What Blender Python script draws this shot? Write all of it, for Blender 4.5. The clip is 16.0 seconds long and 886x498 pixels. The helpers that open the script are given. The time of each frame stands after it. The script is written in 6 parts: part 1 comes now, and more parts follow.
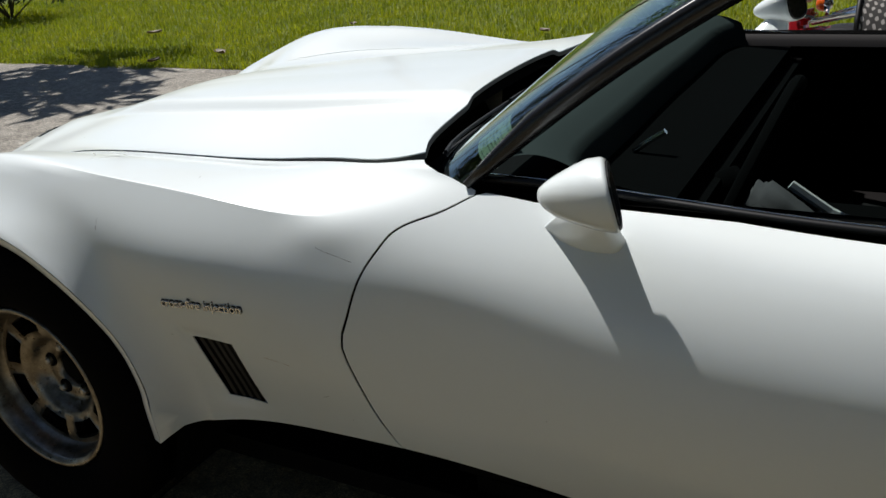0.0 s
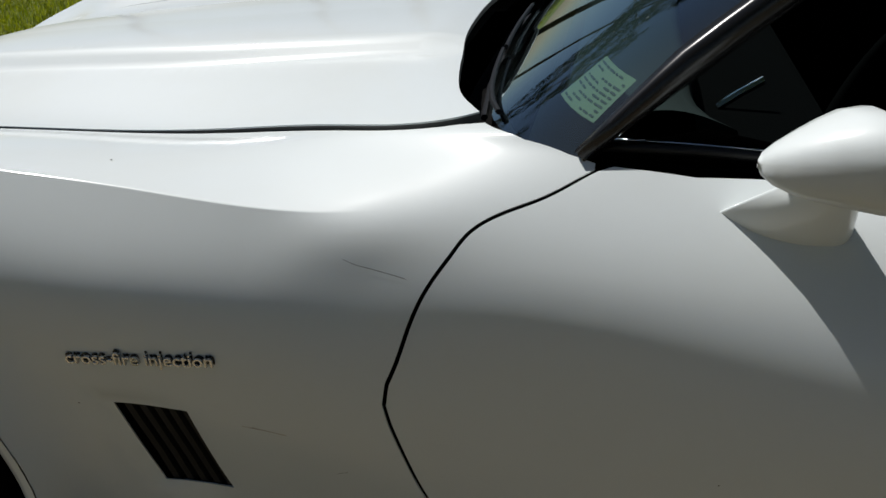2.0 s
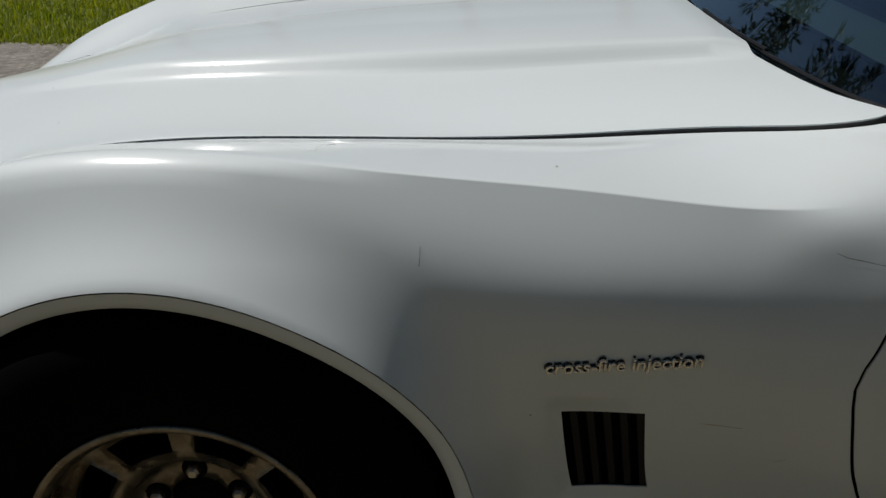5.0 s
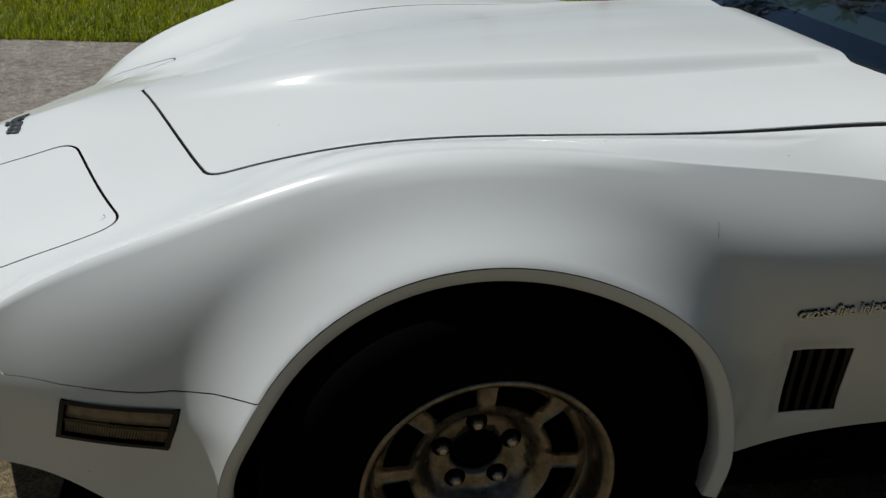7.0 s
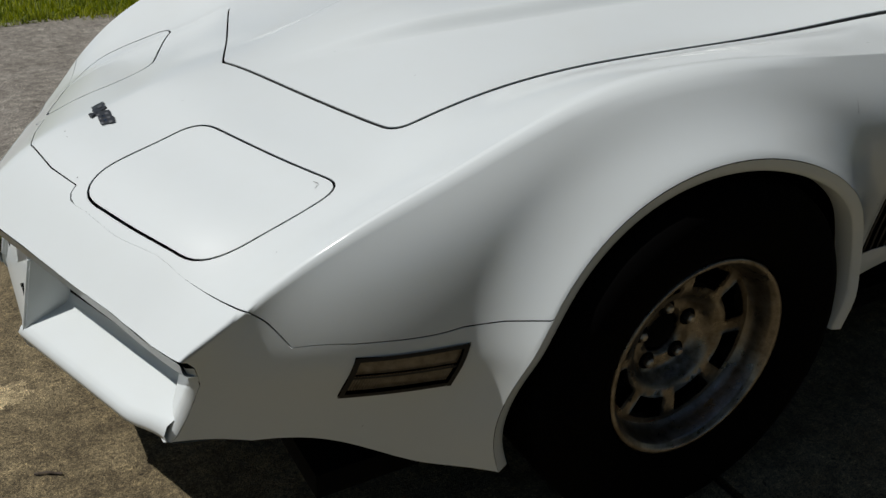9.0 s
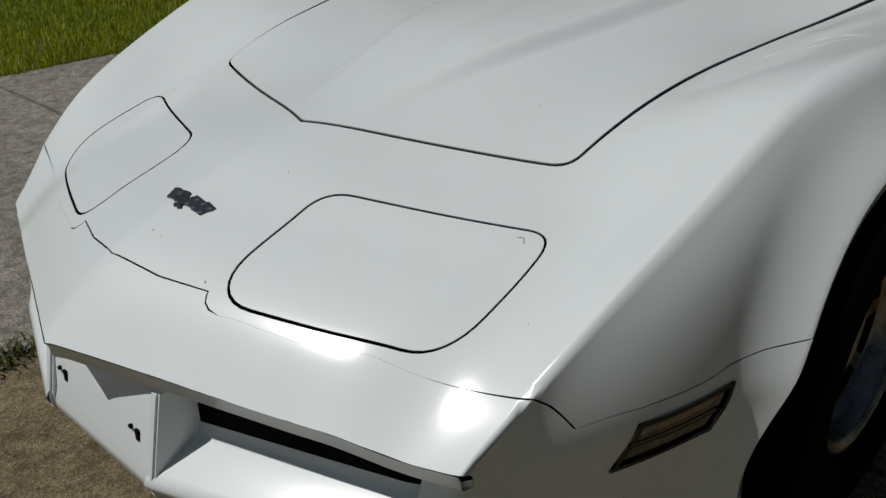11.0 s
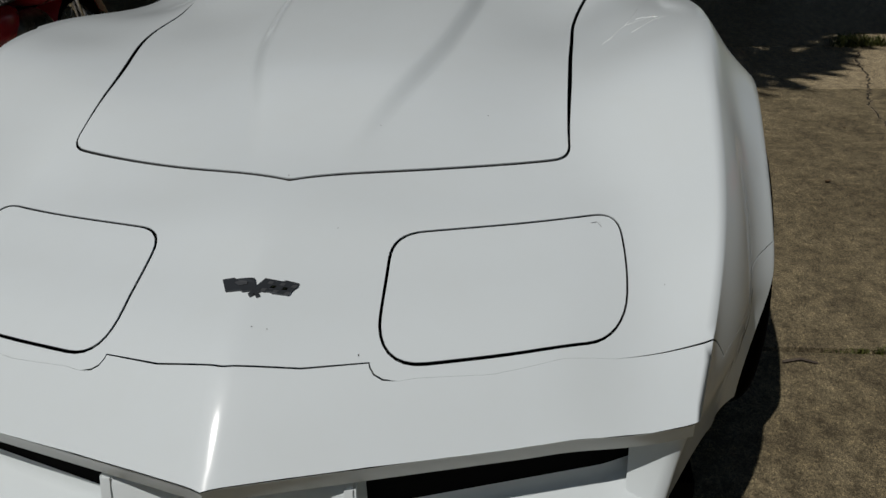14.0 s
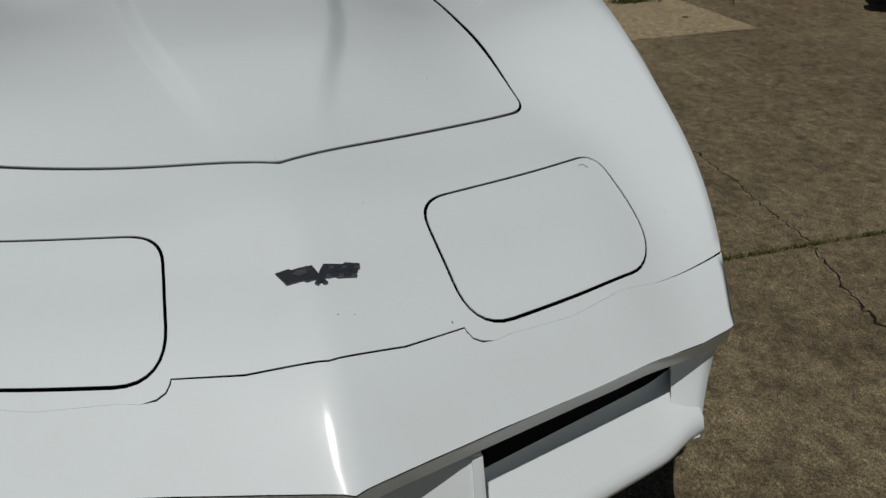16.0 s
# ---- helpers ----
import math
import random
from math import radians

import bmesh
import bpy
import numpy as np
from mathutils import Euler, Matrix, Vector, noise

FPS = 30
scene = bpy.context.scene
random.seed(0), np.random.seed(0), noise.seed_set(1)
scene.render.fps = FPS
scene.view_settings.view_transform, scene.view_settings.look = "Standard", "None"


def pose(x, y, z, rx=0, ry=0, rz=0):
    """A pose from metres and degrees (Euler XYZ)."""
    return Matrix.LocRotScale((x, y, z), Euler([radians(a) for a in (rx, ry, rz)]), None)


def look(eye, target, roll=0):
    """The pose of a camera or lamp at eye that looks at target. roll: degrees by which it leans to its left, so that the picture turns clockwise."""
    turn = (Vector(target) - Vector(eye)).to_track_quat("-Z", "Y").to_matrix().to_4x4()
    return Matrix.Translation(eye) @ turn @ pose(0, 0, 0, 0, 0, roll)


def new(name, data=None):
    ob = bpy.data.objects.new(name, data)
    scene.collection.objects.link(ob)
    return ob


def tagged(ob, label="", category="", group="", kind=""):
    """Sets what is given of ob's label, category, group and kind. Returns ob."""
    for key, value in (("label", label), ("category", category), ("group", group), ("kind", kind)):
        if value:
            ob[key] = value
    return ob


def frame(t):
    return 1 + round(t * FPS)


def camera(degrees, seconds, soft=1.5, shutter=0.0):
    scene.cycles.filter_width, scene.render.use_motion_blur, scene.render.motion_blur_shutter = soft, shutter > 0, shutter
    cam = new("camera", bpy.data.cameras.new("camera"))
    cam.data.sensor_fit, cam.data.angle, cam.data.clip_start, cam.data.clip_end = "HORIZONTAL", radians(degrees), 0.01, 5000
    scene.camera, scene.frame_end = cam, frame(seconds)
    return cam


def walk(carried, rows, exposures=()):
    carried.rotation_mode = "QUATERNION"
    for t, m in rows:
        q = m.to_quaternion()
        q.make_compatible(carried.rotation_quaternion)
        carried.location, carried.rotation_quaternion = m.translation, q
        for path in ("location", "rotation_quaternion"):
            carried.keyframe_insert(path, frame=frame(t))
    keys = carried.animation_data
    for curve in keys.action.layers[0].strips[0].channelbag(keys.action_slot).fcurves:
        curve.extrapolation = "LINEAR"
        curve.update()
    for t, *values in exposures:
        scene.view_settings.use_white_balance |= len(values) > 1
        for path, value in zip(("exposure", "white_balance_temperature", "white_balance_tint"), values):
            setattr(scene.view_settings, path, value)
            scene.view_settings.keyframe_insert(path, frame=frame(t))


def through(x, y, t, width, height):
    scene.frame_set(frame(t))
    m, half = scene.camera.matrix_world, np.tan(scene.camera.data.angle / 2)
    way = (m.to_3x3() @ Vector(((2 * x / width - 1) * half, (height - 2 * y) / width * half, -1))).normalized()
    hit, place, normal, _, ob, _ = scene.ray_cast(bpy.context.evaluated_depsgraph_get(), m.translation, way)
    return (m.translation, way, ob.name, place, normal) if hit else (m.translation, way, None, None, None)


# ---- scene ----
cam = camera(53.0, 16.0)
PATH = [
    (0, (1.656, -1.887, 1.343), (0.739, -0.291, 0.56), -5.2),
    (0.5, (1.476, -1.75, 1.288), (0.695, -0.12, 0.431), -5.3),
    (1, (1.317, -1.627, 1.248), (0.67, 0.041, 0.356), -3.9),
    (1.5, (1.218, -1.587, 1.207), (0.671, 0.12, 0.321), -2.5),
    (2, (1.073, -1.633, 1.209), (0.689, 0.131, 0.349), -1.3),
    (2.5, (0.961, -1.649, 1.185), (0.664, 0.153, 0.37), -0.6),
    (3, (0.832, -1.571, 1.167), (0.597, 0.245, 0.363), -1.0),
    (3.5, (0.713, -1.497, 1.192), (0.44, 0.304, 0.364), -2.0),
    (4, (0.596, -1.549, 1.2), (0.408, 0.257, 0.362), -0.4),
    (4.5, (0.452, -1.662, 1.207), (0.369, 0.148, 0.361), 0.3),
    (4.7, (0.393, -1.694, 1.209), (0.35, 0.116, 0.358), 0.7),
    (6.8, (-0.29, -1.854, 1.272), (0.051, -0.084, 0.405), 4.1),
    (7, (-0.343, -1.879, 1.267), (0.031, -0.111, 0.41), 4.1),
    (7.3, (-0.442, -1.861, 1.263), (-0.037, -0.106, 0.394), 3.6),
    (7.5, (-0.556, -1.818, 1.247), (-0.095, -0.077, 0.378), 3.5),
    (8, (-0.727, -1.736, 1.255), (-0.166, -0.046, 0.346), 1.8),
    (8.5, (-0.921, -1.736, 1.251), (-0.161, -0.123, 0.345), 2.2),
    (9, (-1.105, -1.747, 1.259), (-0.204, -0.227, 0.322), 2.3),
    (9.2, (-1.156, -1.701, 1.256), (-0.236, -0.204, 0.3), 1.6),
    (9.5, (-1.221, -1.573, 1.239), (-0.274, -0.099, 0.275), 1.1),
    (9.7, (-1.245, -1.514, 1.23), (-0.288, -0.04, 0.276), 0.2),
    (11.8, (-1.631, -1.016, 1.219), (-0.121, -0.057, 0.324), -1.3),
    (12, (-1.64, -0.963, 1.24), (-0.095, -0.087, 0.32), -1.3),
    (12.5, (-1.771, -0.853, 1.247), (-0.097, -0.165, 0.396), -1.2),
    (13, (-1.914, -0.752, 1.253), (-0.167, -0.241, 0.426), -1.6),
    (13.5, (-1.949, -0.599, 1.241), (-0.164, -0.246, 0.409), -1.6),
    (14, (-1.937, -0.42, 1.246), (-0.142, -0.191, 0.394), -2.1),
    (14.5, (-1.969, -0.291, 1.247), (-0.172, -0.258, 0.37), -1.2),
    (15, (-2.034, -0.149, 1.247), (-0.254, -0.324, 0.353), -0.7),
    (15.5, (-2.012, -0.029, 1.233), (-0.255, -0.381, 0.346), -0.8),
    (16, (-1.889, 0.112, 1.212), (-0.168, -0.379, 0.321), -1.4),
]
walk(cam, [(t, look(eye, target, roll)) for t, eye, target, roll in PATH], [(0.0, 0.62), (1.2, 0.46), (2.5, 0.18), (4.5, -0.12), (7.0, -0.08), (9.5, -0.18), (12.0, -0.66), (16.0, -0.66)])

# ---------------------------------------------------------------- world and sun
SUN_WAY = Vector((-0.57, 0.275, 1.0)).normalized()
world = bpy.data.worlds.new("world")
scene.world = world
world.use_nodes = True
wn = world.node_tree
wn.nodes.clear()
w_out = wn.nodes.new("ShaderNodeOutputWorld")
w_bg = wn.nodes.new("ShaderNodeBackground")
w_sky = wn.nodes.new("ShaderNodeTexSky")
w_sky.sky_type = "NISHITA"
w_sky.sun_disc = False
w_sky.dust_density, w_sky.ozone_density = 0.35, 2.0
w_sky.sun_elevation = math.asin(SUN_WAY.z)
w_sky.sun_rotation = math.atan2(SUN_WAY.x, SUN_WAY.y)
w_bg.inputs["Strength"].default_value = 0.037
wn.links.new(w_sky.outputs[0], w_bg.inputs[0])
wn.links.new(w_bg.outputs[0], w_out.inputs[0])
sun = bpy.data.lights.new("sun", "SUN")
sun.energy, sun.angle, sun.color = 3.5, radians(0.55), (1.0, 0.975, 0.94)
sun_ob = new("sun", sun)
sun_ob.matrix_world = look(SUN_WAY * 20, (0, 0, 0))


# ---------------------------------------------------------------- materials
def mat(name, base=(0.5, 0.5, 0.5), rough=0.5, metal=0.0, **kw):
    m = bpy.data.materials.new(name)
    m.use_nodes = True
    b = m.node_tree.nodes["Principled BSDF"]
    b.inputs["Base Color"].default_value = (*base, 1)
    b.inputs["Roughness"].default_value = rough
    b.inputs["Metallic"].default_value = metal
    for k, v in kw.items():
        b.inputs[k.replace("_", " ")].default_value = v
    return m


class Nodes:
    """A short way to write node trees."""

    def __init__(self, m):
        self.t = m.node_tree
        self.b = self.t.nodes["Principled BSDF"]
        self.obj = self.add("ShaderNodeTexCoord").outputs["Object"]
        self.geo = self.add("ShaderNodeNewGeometry").outputs["Position"]

    def add(self, kind):
        return self.t.nodes.new(kind)

    def link(self, a, b):
        self.t.links.new(a, b)

    def noise(self, scale, detail=4.0, rough=0.55, vec=None):
        n = self.t.nodes.new("ShaderNodeTexNoise")
        n.inputs["Scale"].default_value = scale
        n.inputs["Detail"].default_value = detail
        n.inputs["Roughness"].default_value = rough
        self.link(vec or self.geo, n.inputs["Vector"])
        return n.outputs["Fac"]

    def ramp(self, fac, stops):
        n = self.t.nodes.new("ShaderNodeValToRGB")
        el = n.color_ramp.elements
        while len(el) < len(stops):
            el.new(0.5)
        for e, (p, c) in zip(el, stops):
            e.position = p
            e.color = (*c, 1) if len(c) == 3 else c
        self.link(fac, n.inputs[0])
        return n.outputs[0]

    def mix(self, fac, a, b, mode="MIX"):
        n = self.t.nodes.new("ShaderNodeMix")
        n.data_type, n.blend_type = "RGBA", mode
        for sock, v in ((n.inputs[0], fac), (n.inputs[6], a), (n.inputs[7], b)):
            if isinstance(v, (int, float)):
                sock.default_value = v
            elif isinstance(v, tuple):
                sock.default_value = (*v, 1)
            else:
                self.link(v, sock)
        return n.outputs[2]

    def math(self, op, a, b=0.0):
        n = self.t.nodes.new("ShaderNodeMath")
        n.operation = op
        for sock, v in zip(n.inputs, (a, b)):
            if isinstance(v, (int, float)):
                sock.default_value = v
            else:
                self.link(v, sock)
        return n.outputs[0]

    def bump(self, height, strength=0.3, distance=0.01):
        n = self.t.nodes.new("ShaderNodeBump")
        n.inputs["Strength"].default_value = strength
        n.inputs["Distance"].default_value = distance
        self.link(height, n.inputs["Height"])
        self.link(n.outputs[0], self.b.inputs["Normal"])

    def colour(self, out):
        self.link(out, self.b.inputs["Base Color"])

    def rough(self, out):
        self.link(out, self.b.inputs["Roughness"])


def paint_material():
    m = mat("white_paint", (0.742, 0.79, 0.79), 0.42, Coat_Weight=0.8, Coat_Roughness=0.14, Coat_IOR=1.5, Specular_IOR_Level=0.3)
    n = Nodes(m)
    big = n.noise(2.2, 5)
    fine = n.noise(260, 3)
    dirt = n.ramp(n.noise(9.0, 6, 0.7), [(0.42, (0, 0, 0)), (0.75, (1, 1, 1))])
    c = n.mix(n.math("MULTIPLY", dirt, 0.10), (0.742, 0.790, 0.792), (0.64, 0.645, 0.59))
    c = n.mix(n.math("MULTIPLY", big, 0.12), c, (0.685, 0.72, 0.715))
    n.colour(c)
    n.rough(n.ramp(big, [(0.3, (0.44,) * 3), (0.7, (0.56,) * 3)]))
    n.bump(fine, 0.02, 0.001)
    return m


def concrete_material(name, tone, dark, pale, green=0.0):
    m = mat(name, tone, 0.92)
    n = Nodes(m)
    grain = n.noise(330, 3, 0.6)
    peb = n.noise(120, 4, 0.75)
    mid = n.noise(6.0, 8, 0.75)
    big = n.noise(0.55, 7, 0.68)
    c = n.ramp(big, [(0.34, dark), (0.50, tone), (0.66, pale)])
    c = n.mix(0.6, c, n.ramp(mid, [(0.34, dark), (0.5, tone), (0.68, pale)]))
    scrape = n.ramp(n.noise(2.6, 9, 0.8), [(0.60, (0, 0, 0)), (0.72, (1, 1, 1))])
    c = n.mix(n.math("MULTIPLY", scrape, 0.55), c, tuple(1.35 * v for v in pale))
    # a scuffed pale patch in front of the nose
    sep = n.add("ShaderNodeSeparateXYZ")
    n.link(n.geo, sep.inputs[0])
    dx, dy = n.math("ADD", sep.outputs[0], 1.13), n.math("SUBTRACT", sep.outputs[1], 0.11)
    far = n.math("ADD", n.math("MULTIPLY", n.math("MULTIPLY", dx, dx), 1.6), n.math("MULTIPLY", n.math("MULTIPLY", dy, dy), 2.6))
    near = n.math("SUBTRACT", n.math("ADD", n.noise(22, 7, 0.8), 0.05), n.math("MULTIPLY", far, 22.0))
    c = n.mix(n.ramp(near, [(0.42, (0, 0, 0)), (0.50, (0.8, 0.8, 0.8))]), c, tuple(1.9 * v for v in pale))
    speck = n.ramp(grain, [(0.32, (0.22, 0.20, 0.17)), (0.5, (1, 1, 1)), (0.68, (2.0, 1.95, 1.9))])
    c = n.mix(1.0, c, speck, "MULTIPLY")
    blot = n.ramp(n.noise(24, 6, 0.75), [(0.30, (0.52, 0.50, 0.46)), (0.50, (1, 1, 1)), (0.68, (1.42, 1.40, 1.34))])
    c = n.mix(1.0, c, blot, "MULTIPLY")
    pits = n.ramp(n.noise(58, 3, 0.55), [(0.27, (0.22, 0.20, 0.17)), (0.33, (1, 1, 1)), (0.66, (1, 1, 1)), (0.72, (1.7, 1.66, 1.55))])
    c = n.mix(1.0, c, pits, "MULTIPLY")
    speck2 = n.ramp(peb, [(0.32, (0.36, 0.34, 0.30)), (0.5, (1, 1, 1)), (0.68, (1.75, 1.72, 1.64))])
    c = n.mix(1.0, c, speck2, "MULTIPLY")
    n.colour(c)
    n.bump(n.math("ADD", grain, n.math("MULTIPLY", peb, 1.5)), 0.6, 0.006)
    return m


WHITE = paint_material()
EDGEGREY = mat("weathered_edge", (0.10, 0.10, 0.095), 0.8)
# near-black that carries the shade of gaps, hollows and openings
BLACK = mat("hollow_shade_black", (0.003, 0.003, 0.003), 0.95, Specular_IOR_Level=0.1)
TRIM = mat("black_rubber", (0.009, 0.009, 0.010), 0.5, Specular_IOR_Level=0.3)
GLOSSBLACK = mat("black_gloss", (0.010, 0.010, 0.011), 0.26, Specular_IOR_Level=0.5)
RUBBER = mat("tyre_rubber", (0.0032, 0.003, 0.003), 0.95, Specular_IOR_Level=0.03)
CHROME = mat("chrome", (0.75, 0.75, 0.76), 0.14, 1.0)
CONCRETE = concrete_material("brown_concrete", (0.158, 0.126, 0.071), (0.070, 0.054, 0.030), (0.28, 0.230, 0.138))
CONCRETE2 = concrete_material("pale_concrete", (0.345, 0.278, 0.172), (0.27, 0.215, 0.13), (0.43, 0.355, 0.232))
CONCRETE3 = concrete_material("grey_concrete", (0.25, 0.232, 0.205), (0.155, 0.143, 0.126), (0.36, 0.34, 0.305))


# ---------------------------------------------------------------- mesh helpers
def thing(name, label, category, at=(0, 0, 0), group="", kind=""):
    ob = new(name)
    ob.location = at
    return tagged(ob, label, category, group, kind)


def put_mesh(name, verts, faces, material, parent=None, label="", smooth=True, normals=None):
    me = bpy.data.meshes.new(name)
    me.from_pydata([tuple(v) for v in verts], [], faces)
    me.materials.append(material)
    if smooth:
        me.polygons.foreach_set("use_smooth", [True] * len(me.polygons))
    if normals is not None:
        me.normals_split_custom_set_from_vertices([tuple(v) for v in normals])
    me.update()
    ob = new(name, me)
    if parent is not None:
        ob.parent = parent
        ob.location = (0, 0, 0)
    if label:
        tagged(ob, label)
    return ob


def part(name, bm, material, parent=None, label="", smooth=False):
    me = bpy.data.meshes.new(name)
    bm.to_mesh(me)
    bm.free()
    me.materials.append(material)
    if smooth:
        me.polygons.foreach_set("use_smooth", [True] * len(me.polygons))
    ob = new(name, me)
    if parent is not None:
        ob.parent = parent
    if label:
        tagged(ob, label)
    return ob


def box_bm(cx, cy, cz, sx, sy, sz, bevel=0.0, turn=None, bm=None):
    bm = bm or bmesh.new()
    m = Matrix.LocRotScale((cx, cy, cz), turn, (sx, sy, sz))
    made = bmesh.ops.create_cube(bm, size=1.0, matrix=m)
    if bevel:
        edges = list({e for v in made["verts"] for e in v.link_edges})
        bmesh.ops.bevel(bm, geom=edges, offset=bevel, segments=2, affect="EDGES")
    return bm


def lathe_bm(profile, steps=48, axis="y", bm=None):
    """profile: rows of (radius, along); turned about the axis."""
    bm = bm or bmesh.new()
    rings = []
    for r, a in profile:
        ring = []
        for k in range(steps):
            t = 2 * math.pi * k / steps
            p = (r * math.cos(t), a, r * math.sin(t)) if axis == "y" else (a, r * math.cos(t), r * math.sin(t)) if axis == "x" else (r * math.cos(t), r * math.sin(t), a)
            ring.append(bm.verts.new(p))
        rings.append(ring)
    for r0, r1 in zip(rings, rings[1:]):
        for k in range(steps):
            bm.faces.new((r0[k], r0[(k + 1) % steps], r1[(k + 1) % steps], r1[k]))
    bmesh.ops.recalc_face_normals(bm, faces=bm.faces)
    return bm


def tube_bm(points, radius, sides=8, bm=None, taper=None):
    """A round bar along points."""
    bm = bm or bmesh.new()
    pts = [Vector(p) for p in points]
    rings = []
    for i, p in enumerate(pts):
        d = (pts[min(i + 1, len(pts) - 1)] - pts[max(i - 1, 0)]).normalized()
        up = Vector((0, 0, 1)) if abs(d.z) < 0.9 else Vector((1, 0, 0))
        a = d.cross(up).normalized()
        b = a.cross(d)
        r = radius if taper is None else radius * (1 + (taper - 1) * i / (len(pts) - 1))
        rings.append([bm.verts.new(p + r * (math.cos(t) * a + math.sin(t) * b)) for t in [2 * math.pi * k / sides for k in range(sides)]])
    for r0, r1 in zip(rings, rings[1:]):
        for k in range(sides):
            bm.faces.new((r0[k], r0[(k + 1) % sides], r1[(k + 1) % sides], r1[k]))
    bm.faces.new(rings[0][::-1])
    bm.faces.new(rings[-1])
    bmesh.ops.recalc_face_normals(bm, faces=bm.faces)
    return bm


def cubic(xs, ys):
    """A natural cubic spline through the given values, for numpy arrays."""
    xs, ys = np.array(xs, float), np.array(ys, float)
    n, h = len(xs), np.diff(xs)
    a, r = np.eye(n), np.zeros((n,) + ys.shape[1:])
    for i in range(1, n - 1):
        a[i, i - 1 : i + 2] = h[i - 1], 2 * (h[i - 1] + h[i]), h[i]
        r[i] = 6 * ((ys[i + 1] - ys[i]) / h[i] - (ys[i] - ys[i - 1]) / h[i - 1])
    m = np.linalg.solve(a, r)

    def at(x):
        x = np.asarray(x, float)
        i = np.clip(np.searchsorted(xs, x) - 1, 0, n - 2)
        hh, d0, d1 = h[i], x - xs[i], xs[i + 1] - x
        if ys.ndim > 1:
            hh, d0, d1 = hh[..., None], d0[..., None], d1[..., None]
        c = ys[i] * d1 / hh + ys[i + 1] * d0 / hh
        return c + m[i] * (d1**3 / hh - d1 * hh) / 6 + m[i + 1] * (d0**3 / hh - d0 * hh) / 6

    return at


def inside(p, poly):
    """Which of the points p (n x 2) lie in the polygon."""
    x, y = p[:, 0], p[:, 1]
    hit = np.zeros(len(p), bool)
    q = np.array(poly)
    for (x0, y0), (x1, y1) in zip(q, np.roll(q, -1, 0)):
        if y0 == y1:
            continue
        hit ^= ((y0 > y) != (y1 > y)) & (x < (x1 - x0) * (y - y0) / (y1 - y0) + x0)
    return hit


def near_line(p, poly, reach):
    out = np.zeros(len(p), bool)
    q = np.array(poly)
    for a, b in zip(q, np.roll(q, -1, 0)):
        d = b - a
        t = np.clip(((p - a) @ d) / max(d @ d, 1e-12), 0, 1)
        out |= ((p - a - t[:, None] * d) ** 2).sum(1) < reach * reach
    return out


def dense(points, step=0.014, closed=True):
    pts = [np.array(p, float) for p in points]
    out = []
    for a, b in zip(pts, pts[1:] + pts[:1] if closed else pts[1:]):
        n = max(1, int(np.ceil(np.linalg.norm(b - a) / step)))
        out += [a + (b - a) * k / n for k in range(n)]
    if not closed:
        out.append(pts[-1])
    return out


def rounded(points, radius, steps=6):
    """A closed outline with its corners rounded; radius: one number, or one for each corner."""
    pts = [np.array(p, float) for p in points]
    radii = radius if isinstance(radius, (list, tuple)) else [radius] * len(pts)
    out = []
    for i, p in enumerate(pts):
        if radii[i] <= 0:
            out.append(p)
            continue
        a, b = pts[i - 1] - p, pts[(i + 1) % len(pts)] - p
        ra = min(radii[i], 0.45 * np.linalg.norm(a), 0.45 * np.linalg.norm(b))
        a, b = p + a / np.linalg.norm(a) * ra, p + b / np.linalg.norm(b) * ra
        for k in range(steps + 1):
            t = k / steps
            out.append((1 - t) ** 2 * a + 2 * t * (1 - t) * p + t * t * b)
    return out


def fill(outer, holes, step, edge=0.014, step_y=None, extra=()):
    """Triangles for a flat outline with holes: points, triangles, and the outlines as runs of point numbers."""
    from mathutils.geometry import delaunay_2d_cdt

    loops = [np.array(dense(loop, edge)) for loop in [outer, *holes]]
    lo, hi = loops[0].min(0), loops[0].max(0)
    gx, gy = np.meshgrid(np.arange(lo[0], hi[0], step), np.arange(lo[1], hi[1], step_y or step))
    gx[1::2] += step / 2
    g = np.stack([gx.ravel(), gy.ravel()], 1)
    keep = inside(g, loops[0])
    for loop in loops[1:]:
        keep &= ~inside(g, loop)
    g = g[keep]
    for loop in loops:
        g = g[~near_line(g, loop, 0.55 * min(step, edge * 1.4))]
    for line in extra:
        q = np.array(dense(line, edge, False))
        q = q[inside(q, loops[0])]
        for loop in loops:
            q = q[~near_line(q, loop, 0.0035)]
        gap = np.array([np.min((((q - c) ** 2).sum(1))) if len(q) else 1.0 for c in g])
        g = np.concatenate([g[gap > 0.0038**2], q])
    edges, start = [], 0
    for loop in loops:
        n = len(loop)
        edges += [(start + k, start + (k + 1) % n) for k in range(n)]
        start += n
    allp = np.concatenate([*loops, g])
    v, _, f, ov, _, _ = delaunay_2d_cdt([Vector(p) for p in allp], edges, [], 0, 1e-7)
    v = np.array([tuple(p) for p in v])
    f = np.array([t for t in f if len(t) == 3])
    c = v[f].mean(1)
    ok = inside(c, loops[0])
    for loop in loops[1:]:
        ok &= ~inside(c, loop)
    back = {}
    for k, olds in enumerate(ov):
        for o in olds:
            back[o] = k
    runs, start = [], 0
    for loop in loops:
        runs.append([back[start + k] for k in range(len(loop))])
        start += len(loop)
    return v, f[ok], runs


